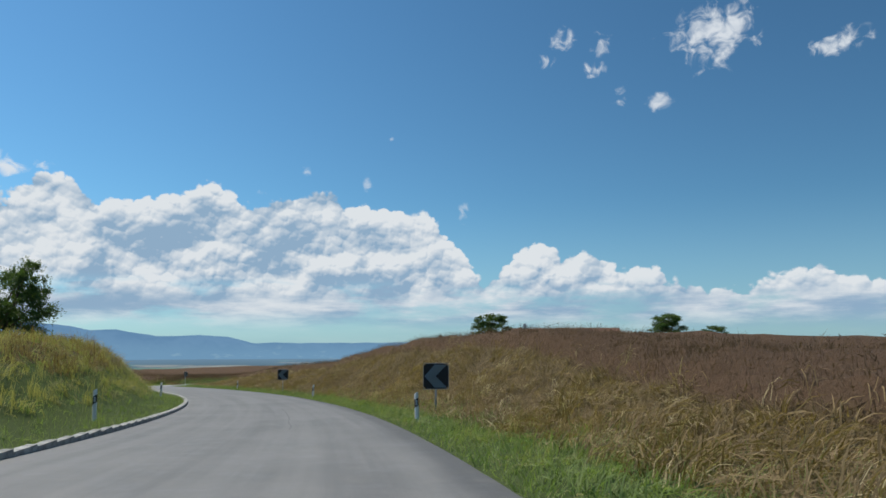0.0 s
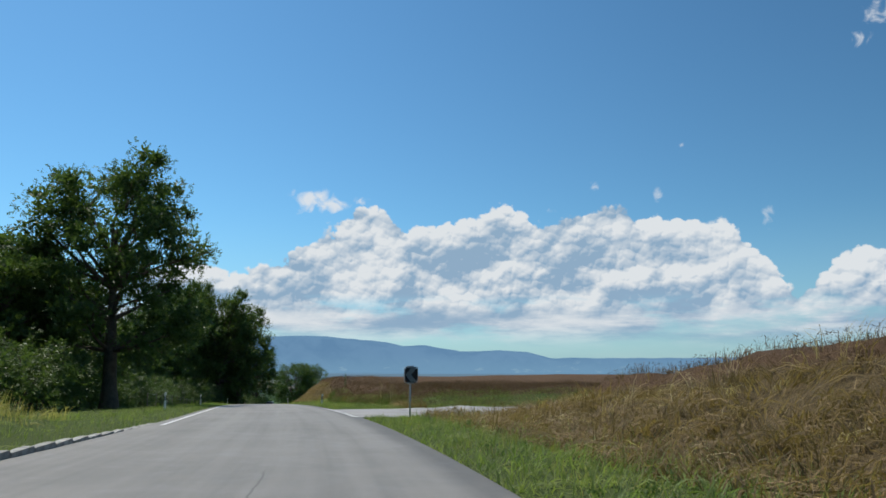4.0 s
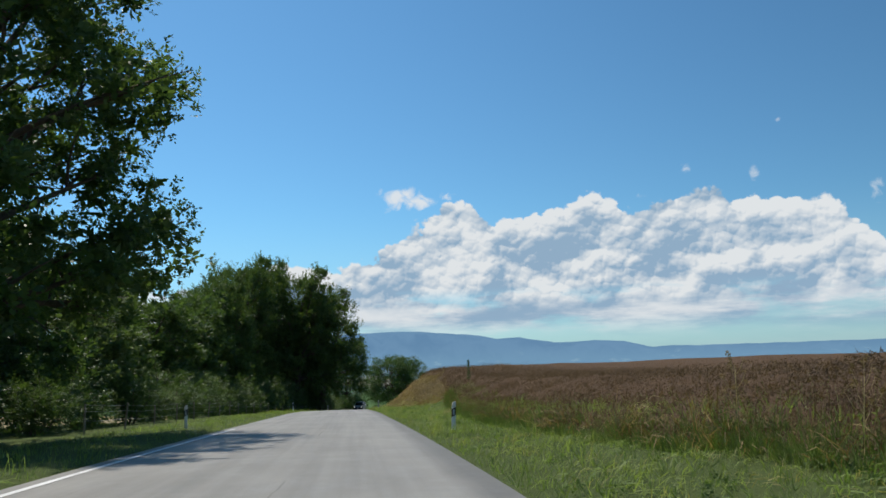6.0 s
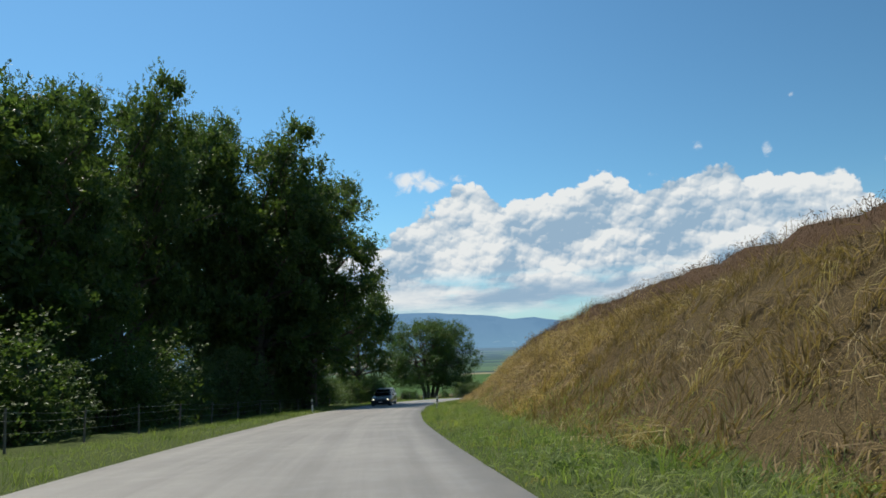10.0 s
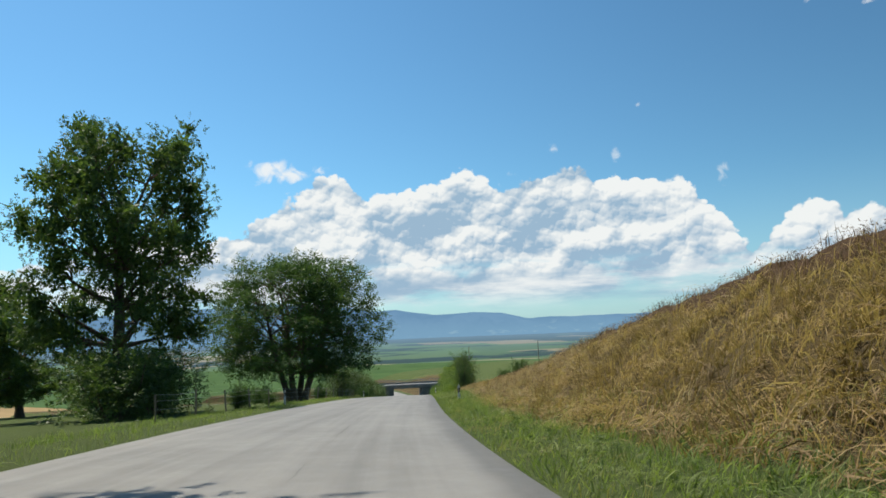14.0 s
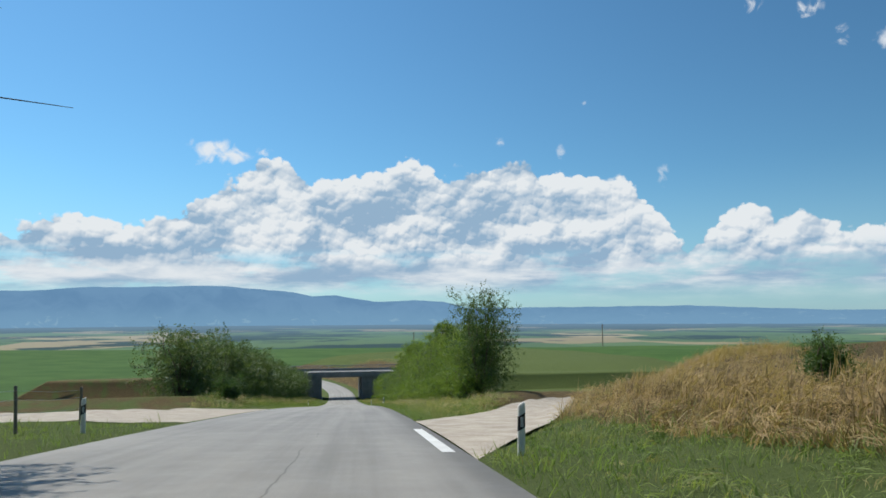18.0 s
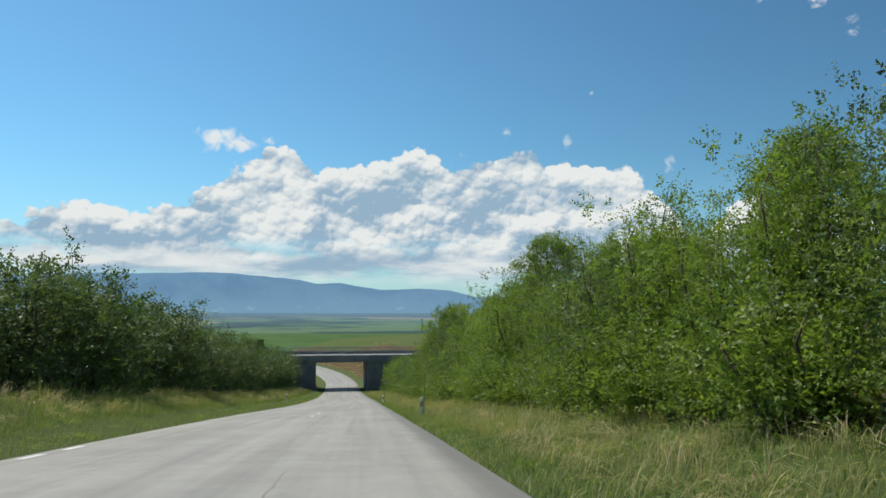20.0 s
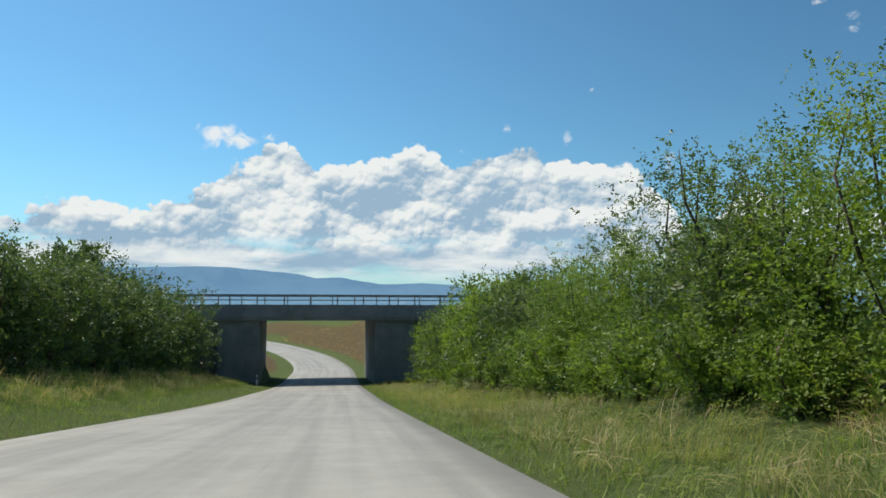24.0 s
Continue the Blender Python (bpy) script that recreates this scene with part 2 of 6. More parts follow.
def asphalt(name, base, dark, lanes=False):
    """Worn asphalt; lanes: streaks and wheel tracks that follow the road's own lines."""
    m, n, b = material(name, 0.72, 0.0, 0.45)
    p = place(n)
    grit = n.noise(p, 90.0, 2.0, 0.7)
    wear = n.noise(p, 0.35, 5.0, 0.62)
    streak = n.noise(p, 2.2, 5.0, 0.6)
    c = n.mix(n.smooth(wear, 0.3, 0.7), dark, base)
    if lanes:
        ac, al = n.add("ShaderNodeAttribute"), n.add("ShaderNodeAttribute")
        ac.attribute_name, al.attribute_name = "across", "along"
        u, v = ac.outputs["Fac"], al.outputs["Fac"]
        lines = n.noise(n.xyz(n.math("MULTIPLY", u, 1.7), n.math("MULTIPLY", v, 0.035), 0.0), 1.0, 5.0, 0.6)
        c = n.mix(n.math("MULTIPLY", n.smooth(lines, 0.42, 0.7), 0.5), c, tuple(x * 1.22 for x in base))
        c = n.mix(n.math("MULTIPLY", n.smooth(lines, 0.5, 0.3), 0.45), c, tuple(x * 0.74 for x in dark))
        ragged = n.math("ADD", u, n.math("MULTIPLY", n.noise(n.xyz(0.0, n.math("MULTIPLY", v, 0.5), 2.0), 1.0, 5.0), 0.5))
        c = n.mix(n.math("MULTIPLY", n.smooth(ragged, 1.35, 1.75), 0.6), c, tuple(x * 0.55 for x in dark))
        crack = n.math("ABSOLUTE", n.math("SUBTRACT", n.math("ADD", u, n.math("MULTIPLY", n.noise(n.xyz(0.0, n.math("MULTIPLY", v, 0.35), 9.0), 1.0, 6.0), 0.35)), -0.75))
        c = n.mix(n.math("MULTIPLY", n.math("MULTIPLY", n.smooth(crack, 0.02, 0.006), 0.6), n.smooth(n.noise(n.xyz(0.0, n.math("MULTIPLY", v, 0.06), 5.0), 1.0), 0.5, 0.56)), c, (0.06, 0.058, 0.055))
    if lanes:                              # brightness painted in: darker uphill, paler downhill for the windscreen's veil of light
        veil_tone = n.mix(n.smooth(v, 60.0, 130.0), (0.80, 0.80, 0.80), (1.08, 1.08, 1.07))
        veil_tone = n.mix(n.smooth(v, 330.0, 390.0), veil_tone, (1.36, 1.35, 1.32))
        c = n.mix(1.0, c, veil_tone, "MULTIPLY")
    c = n.mix(n.math("MULTIPLY", n.smooth(streak, 0.45, 0.75), 0.3), c, tuple(v_ * 1.2 for v_ in base))
    c = n.mix(n.math("MULTIPLY", n.smooth(grit, 0.55, 0.75), 0.25), c, tuple(v_ * 1.5 for v_ in base))
    c = n.mix(n.math("MULTIPLY", n.smooth(grit, 0.45, 0.3), 0.3), c, tuple(v_ * 0.5 for v_ in base))
    n.put(b.inputs["Base Color"], c)
    n.put(b.inputs["Roughness"], n.smooth(streak, 0.2, 0.8, 0.62, 0.82))
    bump(n, b, grit, 0.25, 0.006)
    return m


M_ROAD = asphalt("asphalt", (0.222, 0.213, 0.196), (0.168, 0.162, 0.150), True)
M_PATCH = asphalt("asphalt_side", (0.30, 0.29, 0.27), (0.22, 0.215, 0.205))
M_LINE = mottled("road_paint", (0.72, 0.72, 0.70), (0.55, 0.55, 0.53), 2.0, 30.0, 0.6)
M_KERB = mottled("kerb_stone", (0.46, 0.45, 0.42), (0.30, 0.29, 0.27), 1.5, 30.0, 0.85)
M_SOIL = mottled("dry_soil", (0.34, 0.28, 0.20), (0.22, 0.18, 0.12), 1.2, 18.0, 0.95, relief=0.4)
M_GRAVEL = mottled("gravel_track", (0.46, 0.41, 0.34), (0.28, 0.24, 0.19), 1.4, 22.0, 0.95, relief=0.5)
M_POST_W = mottled("post_white", (0.78, 0.78, 0.76), (0.62, 0.61, 0.57), 3.0, 25.0, 0.5)
M_BLACK = mottled("post_black", (0.012, 0.012, 0.014), (0.025, 0.025, 0.027), 4.0, 40.0, 0.5)
M_REFLECT = mottled("reflector", (0.55, 0.56, 0.58), (0.42, 0.43, 0.46), 8.0, 90.0, 0.3)
M_STEEL = mottled("galvanised_steel", (0.45, 0.46, 0.47), (0.33, 0.34, 0.35), 3.0, 30.0, 0.5, 0.7)
M_SIGN_B = mottled("sign_black", (0.008, 0.009, 0.012), (0.014, 0.015, 0.018), 2.0, 30.0, 0.4)
M_SIGN_W = mottled("sign_chevron", (0.34, 0.38, 0.40), (0.29, 0.33, 0.35), 2.0, 60.0, 0.4)
M_CONCRETE = mottled("concrete", (0.25, 0.245, 0.235), (0.14, 0.14, 0.135), 0.7, 14.0, 0.9, relief=0.2)
M_RAIL = mottled("bridge_rail", (0.30, 0.31, 0.32), (0.2, 0.21, 0.22), 1.0, 20.0, 0.5, 0.6)
M_BARK = mottled("bark", (0.16, 0.12, 0.085), (0.07, 0.055, 0.042), 2.5, 25.0, 0.95, relief=0.5)
M_WOOD = mottled("weathered_wood", (0.26, 0.23, 0.19), (0.14, 0.12, 0.10), 3.0, 30.0, 0.9, relief=0.3)
M_GREEN_ROD = mottled("green_plastic", (0.02, 0.20, 0.10), (0.015, 0.14, 0.07), 3.0, 30.0, 0.4)
M_ROOF = mottled("roof_tiles", (0.22, 0.11, 0.075), (0.13, 0.07, 0.05), 0.8, 6.0, 0.9)
M_PLASTER = mottled("plaster", (0.62, 0.58, 0.50), (0.5, 0.47, 0.4), 0.8, 8.0, 0.9)
M_LEAF_A = leafy("leaf_ash", (0.034, 0.072, 0.022), (0.100, 0.162, 0.045), trans=0.42, rough=0.5)
M_LEAF_B = leafy("leaf_oak", (0.036, 0.072, 0.022), (0.112, 0.162, 0.045), trans=0.42, rough=0.5)
M_LEAF_C = leafy("leaf_hedge", (0.060, 0.116, 0.024), (0.215, 0.290, 0.056), (0.31, 0.375, 0.070), 0.48, 0.5)
M_LEAF_D = leafy("leaf_willow", (0.056, 0.090, 0.036), (0.145, 0.190, 0.074), trans=0.40, rough=0.5)
M_GRASS = leafy("blade_green", (0.090, 0.140, 0.038), (0.240, 0.315, 0.092), (0.31, 0.325, 0.115), 0.48, 0.6)
M_WEED = leafy("weed_leaf", (0.055, 0.10, 0.024), (0.14, 0.20, 0.05), (0.16, 0.20, 0.06), 0.4, 0.6)
M_DRY = leafy("blade_dry", (0.100, 0.068, 0.031), (0.36, 0.252, 0.125), (0.17, 0.122, 0.055), 0.38, 0.7)
M_RAPE = leafy("crop_brown", (0.066, 0.041, 0.025), (0.185, 0.116, 0.068), (0.12, 0.074, 0.044), 0.3, 0.75)
M_GOLD = leafy("blade_golden", (0.26, 0.176, 0.085), (0.53, 0.385, 0.205), (0.42, 0.285, 0.135), 0.40, 0.7)
M_HAY = leafy("blade_hay", (0.180, 0.165, 0.058), (0.420, 0.370, 0.155), (0.33, 0.31, 0.12), 0.42, 0.65)
M_STRAW = leafy("blade_straw", (0.32, 0.25, 0.13), (0.56, 0.46, 0.28), (0.48, 0.38, 0.21), 0.35, 0.7)
M_UMBEL = mottled("white_flower", (0.8, 0.8, 0.74), (0.6, 0.6, 0.5), 3.0, 20.0, 0.8)


# ---- the route: s metres along the driven line, u metres to its right ----
EYE = 1.1
rows = np.array([r[1:4] for r in PATH])


def curve_points(p, n=10):
    """A Catmull-Rom line through p."""
    q = np.vstack([2 * p[0] - p[1], p, 2 * p[-1] - p[-2]])
    out = []
    for i in range(1, len(q) - 2):
        for k in range(n):
            t = k / n
            out.append(0.5 * (2 * q[i] + (q[i + 1] - q[i - 1]) * t + (2 * q[i - 1] - 5 * q[i] + 4 * q[i + 1] - q[i + 2]) * t * t
                              + (3 * q[i] - q[i - 1] - 3 * q[i + 1] + q[i + 2]) * t ** 3))
    return np.array(out + [p[-1]])


line = curve_points(rows)[:, :2]
AHEAD = math.atan2(*(line[-1] - line[-8]))            # bearing at the end, clockwise from +y
BACK = math.atan2(*(line[8] - line[0]))
ext, pos, head = [], line[-1].copy(), AHEAD
for i in range(130):                                   # on through the underpass, bending left past it
    head -= radians(0.04 if i < 32 else 0.12 if i < 42 else 1.1 if i < 75 else 0.2) * 1.0
    pos = pos + 2.0 * np.array([math.sin(head), math.cos(head)])
    ext.append(pos)
pre, pos, head = [], line[0].copy(), BACK
for i in range(20):
    head += radians(0.5)
    pos = pos - 2.0 * np.array([math.sin(head), math.cos(head)])
    pre.append(pos)
line = np.vstack([pre[::-1], line, ext])
seg = np.linalg.norm(np.diff(line, axis=0), axis=1)
S_AT = np.concatenate([[0], np.cumsum(seg)]) - 40.0
tangent = np.gradient(line, axis=0)
tangent /= np.linalg.norm(tangent, axis=1)[:, None]
ZS = [-40, 0, 20, 40, 60, 80, 100, 120, 140, 160, 180, 200, 220, 240, 260, 280, 300, 320, 340, 360, 380, 400, 420, 440, 470, 502, 530, 560, 600, 700]
ZV = [1.60, 0.00, -0.92, -1.76, -2.46, -3.07, -3.67, -4.48, -5.46, -6.48, -7.64, -8.98, -10.40, -11.78, -13.15, -14.54, -16.04, -17.69, -19.52, -21.53, -23.74, -26.06, -28.46, -30.75, -33.90, -36.70, -37.60, -37.00, -36.00, -36.00]
zr = np.interp(np.arange(-40, 700, 1.0), ZS, ZV)
zr = np.convolve(np.pad(zr, 8, mode="edge"), np.ones(17) / 17, "valid")


def z_road(s):
    return np.interp(s, np.arange(-40, 700, 1.0), zr)


def at(s, u):
    """World x, y of a place beside the road."""
    s = np.asarray(s, float)
    x, y = np.interp(s, S_AT, line[:, 0]), np.interp(s, S_AT, line[:, 1])
    tx, ty = np.interp(s, S_AT, tangent[:, 0]), np.interp(s, S_AT, tangent[:, 1])
    n = np.hypot(tx, ty)
    return x + u * ty / n, y - u * tx / n


def yaw_at(s):
    """The heading at s in degrees, as pose() turns."""
    return math.degrees(math.atan2(-np.interp(s, S_AT, tangent[:, 0]), np.interp(s, S_AT, tangent[:, 1])))


def ramp(x, a, b):
    t = np.clip((np.asarray(x, float) - a) / (b - a), 0, 1)
    return t * t * (3 - 2 * t)


def left_edge(s):
    return np.interp(s, [0, 80, 100, 205, 222, 262, 300, 370, 420, 500], [-4.95, -4.95, -4.55, -4.6, -5.4, -5.8, -5.5, -5.75, -6.0, -6.2])


def right_edge(s):
    return np.interp(s, [0, 60, 100, 200, 440, 505], [1.62, 1.75, 1.7, 1.6, 1.75, 0.4])


# what stands on the right-hand bank at nine metres off, with its growth
CREST_S = [-40, 0, 18, 30, 45, 57, 66, 79, 92, 103, 115, 130, 150, 165, 175, 190, 215, 238, 255, 272, 290, 311, 340, 380, 440, 495]
CREST_H = [1.2, 1.5, 2.1, 3.5, 3.9, 3.45, 2.75, 2.5, 1.6, 1.2, 1.4, 1.65, 2.1, 2.85, 3.8, 4.4, 4.6, 4.4, 3.75, 3.25, 2.35, 1.8, 1.7, 1.5, 1.6, 1.6]
GROWTH = 0.85


def wave(x, y, k):
    return (np.sin(x * 0.21 * k + 1.3) * np.cos(y * 0.17 * k + 0.4) + 0.5 * np.sin(x * 0.53 * k - y * 0.41 * k)) / 1.5


FOOT_S = [0, 60, 96, 112, 125, 140, 155, 163, 170, 185, 216, 226, 236, 270, 310, 345, 500]
FOOT_U = [3.2, 3.2, 3.6, 5.6, 4.5, 5.0, 6.0, 4.7, 3.6, 3.7, 4.8, 4.5, 3.9, 3.4, 5.4, 5.2, 4.6]
CROP_S, CROP_U = [0, 12, 24, 95, 112, 122, 131, 140, 150, 160, 168, 180, 350], [5.9, 6.2, 8.0, 8.3, 6.0, 4.7, 4.2, 4.9, 5.8, 6.8, 7.6, 8.3, 8.6]


def track_s(u):
    """Where the middle of the slanting farm track lies, u metres off the road."""
    return np.interp(u, [1.5, 6, 10.5, 16, 26, 40, 60], [336, 346, 357, 371, 394, 420, 455])


def on_track(s, u, soft=1.2):
    half = np.interp(u, [1.5, 4, 8], [6.0, 5.0, 4.6])
    return (1 - ramp(np.abs(s - track_s(u)), half - soft, half + soft)) * ramp(u, 1.2, 2.2)


def bed(s, u):
    """How deep the paved mouths of side tracks are sunk into the soil."""
    inside = lambda a, b: ramp(s, a + 0.4, a + 1.9) * (1 - ramp(s, b - 1.9, b - 0.4))
    return (0.16 + 0.30 * ramp(u, 9, 16)) * on_track(s, u, 2.4) * ramp(u, 2.0, 3.2) * (1 - ramp(u, 44, 50)) + 0.14 * (inside(98.0, 109.4) * ramp(u, 2.0, 3.2) * (1 - ramp(u, 35, 38)) + inside(346, 371) * ramp(-u, 6.0, 7.2) * (1 - ramp(-u, 26, 29)))


def profile(s, u):
    """Ground above the road's level."""
    s, u = np.broadcast_arrays(np.asarray(s, float), np.asarray(u, float))
    crest = np.interp(s, CREST_S, CREST_H) - GROWTH
    foot = np.interp(s, [0, 20, 90, 140, 160, 500], [3.4, 3.3, 4.6, 6.0, 4.2, 4.0])
    right = crest * ramp(u, foot - 0.6, 9.5) + 0.05 * ramp(u, 1.7, 3)
    swell = np.interp(s, [-40, 0, 60, 120, 160, 200, 300, 400], [0.0, -0.01, -0.02, 0.005, 0.0, 0.01, 0.03, 0.02])
    right = right + np.clip(u - 9.5, 0, 90) * swell
    # level ground where the side road and the farm tracks come in, a slope of stubble past the bridge
    right = right * (1 - ramp(s, 93, 97) * (1 - ramp(s, 109, 113.5)))
    right = right + 2.4 * ramp(track_s(u) - s, 6, 26) * ramp(u, 9, 17) * ramp(s, 336, 372) * (1 - ramp(s, 430, 460))
    right = right * (1 - 0.9 * on_track(s, u, 4.0))
    right = right + 3.2 * ramp(s, 519, 545) * ramp(u, 5, 30)
    # the crop grows so dense that its lower half is one closed mass
    edge_u = np.interp(s, CROP_S, CROP_U)
    right = right + (0.50 + 0.10 * wave(s * 3.0, u * 3.0, 1.5)) * ramp(u, edge_u, edge_u + 0.45) * (1 - ramp(s, 326, 332)) * (1 - ramp(s, 93, 96) * (1 - ramp(s, 110, 113)))
    bank = np.interp(s, [-40, 0, 30, 47, 60, 74, 84, 91, 98, 220, 330, 365, 480, 520], [1.7, 2.1, 2.6, 3.3, 3.2, 2.9, 2.2, 0.9, -0.15, -0.35, -0.3, 0.9, 1.2, 0.6])
    e = left_edge(s)
    left = bank * ramp(-(u - e), 0.8, 6.0) + 0.06 * ramp(-(u - e), 0.3, 1.2)
    left = left * (1 - 0.9 * ramp(s, 341, 346) * (1 - ramp(s, 372, 377)))
    left = left + np.clip(-(u - e) - 8, 0, 60) * np.interp(s, [0, 60, 100, 250, 300, 400], [0.05, 0.03, -0.02, -0.04, -0.03, 0.0])
    h = np.where(u > 0, right, left)
    # the crossing embankment, open where the road goes under
    d = np.abs(s - 507.5)
    side = np.minimum(np.abs(u + 2.95), 60)
    steep = np.where(side < 9.2, 4.6, 7.0)
    h = h + np.maximum(5.6 * (1 - ramp(d, steep - 0.8, steep + 0.6)) * ramp(side, 5.2, 6.0) - np.clip(h, 0, 9) * (1 - ramp(d, 5, 14)), 0)
    h = h - 9.0 * ramp(u, 110, 126) - 9.0 * ramp(-u, 70, 86)
    off = np.maximum(u - 3.5, np.maximum(left_edge(s) - 2 - u, 0))
    x, y = at(s, u)
    return h - bed(s, u) + 0.12 * wave(x, y, 3.0) * ramp(off, 0, 3) + 0.085 * wave(x, y, 9.0) * ramp(off, 0.3, 2.5) * (1 - on_track(s, u, 3.0)) + 0.18 * wave(x, y, 0.6) * ramp(off, 4, 20) - 0.05 * (u < right_edge(s)) * (u > left_edge(s))


def ground_z(s, u):
    return z_road(s) + profile(s, u)


# ---- mesh helpers ----
def raw(name, verts, faces, mats, index=None, smooth=False):
    """A mesh from arrays; faces all have the same number of corners."""
    me = bpy.data.meshes.new(name)
    verts, faces = np.asarray(verts, np.float32), np.asarray(faces, np.int32)
    k = faces.shape[1]
    me.vertices.add(len(verts))
    me.vertices.foreach_set("co", verts.ravel())
    me.loops.add(faces.size)
    me.loops.foreach_set("vertex_index", faces.ravel())
    me.polygons.add(len(faces))
    me.polygons.foreach_set("loop_start", np.arange(0, faces.size, k, dtype=np.int32))
    me.polygons.foreach_set("loop_total", np.full(len(faces), k, np.int32))
    for m in mats:
        me.materials.append(m)
    if index is not None:
        me.polygons.foreach_set("material_index", np.asarray(index, np.int32))
    me.polygons.foreach_set("use_smooth", np.full(len(faces), smooth))
    me.update(calc_edges=True)
    me.validate()
    return me


def sheet(name, ss, us, zf, mat, smooth=True, index=None):
    """A grid over the route's coordinates. us may depend on s."""
    ss = np.asarray(ss, float)
    U = np.array([us(s) for s in ss]) if callable(us) else np.tile(us, (len(ss), 1))
    Sg = np.repeat(ss[:, None], U.shape[1], 1)
    x, y = at(Sg, U)
    v = np.stack([x, y, zf(Sg, U)], -1).reshape(-1, 3)
    n, m = U.shape
    a = (np.arange(n - 1)[:, None] * m + np.arange(m - 1)[None]).ravel()
    f = np.stack([a, a + 1, a + m + 1, a + m], 1)
    mats = mat if isinstance(mat, list) else [mat]
    return new(name, raw(name, v, f, mats, index, smooth))


def part(name, bm, mat, parent=None, label="", smooth=False):
    me = bpy.data.meshes.new(name)
    bm.to_mesh(me)
    bm.free()
    me.materials.append(mat)
    if smooth:
        me.polygons.foreach_set("use_smooth", np.full(len(me.polygons), True))
    ob = new(name, me)
    if parent:
        ob.parent = parent
    return tagged(ob, label) if label else ob


def empty(name, s=None, u=0.0, z=None, turn=0.0):
    ob = new(name)
    ob.empty_display_size = 0.2
    if s is not None:
        x, y = at(s, u)
        ob.matrix_world = pose(float(x), float(y), float(ground_z(s, u) if z is None else z), 0, 0, yaw_at(s) + turn)
    return ob


def box(bm, lo, hi, bevel=0.0, m=None):
    """A box from lo to hi, in the bmesh."""
    c, d = [(a + b) / 2 for a, b in zip(lo, hi)], [b - a for a, b in zip(lo, hi)]
    g = bmesh.ops.create_cube(bm, size=1.0, matrix=(m or Matrix()) @ Matrix.Translation(c) @ Matrix.Diagonal((*d, 1)))
    if bevel:
        es = list({e for v in g["verts"] for e in v.link_edges})
        bmesh.ops.bevel(bm, geom=es, offset=bevel, segments=2, affect="EDGES", profile=0.7)
    return bm


def rod(bm, a, b, r0, r1=None, n=10):
    a, b = Vector(a), Vector(b)
    m = Matrix.Translation((a + b) / 2) @ (b - a).to_track_quat("Z", "Y").to_matrix().to_4x4()
    bmesh.ops.create_cone(bm, cap_ends=True, segments=n, radius1=r0, radius2=r0 if r1 is None else r1, depth=(b - a).length, matrix=m)
    return bm


def tube(bm, pts, radii, n=8):
    """A tapering bent tube through pts."""
    rings = []
    for i, (p, r) in enumerate(zip(pts, radii)):
        d = (pts[min(i + 1, len(pts) - 1)] - pts[max(i - 1, 0)]).normalized()
        a = d.orthogonal().normalized()
        b = d.cross(a)
        rings.append([bm.verts.new(p + (a * math.cos(k * math.tau / n) + b * math.sin(k * math.tau / n)) * r) for k in range(n)])
    for p, q in zip(rings, rings[1:]):
        best = min(range(n), key=lambda o: (p[0].co - q[o].co).length)
        for k in range(n):
            bm.faces.new((p[k], p[(k + 1) % n], q[(k + 1 + best) % n], q[(k + best) % n]))
    bm.faces.new(rings[-1])
    return bm


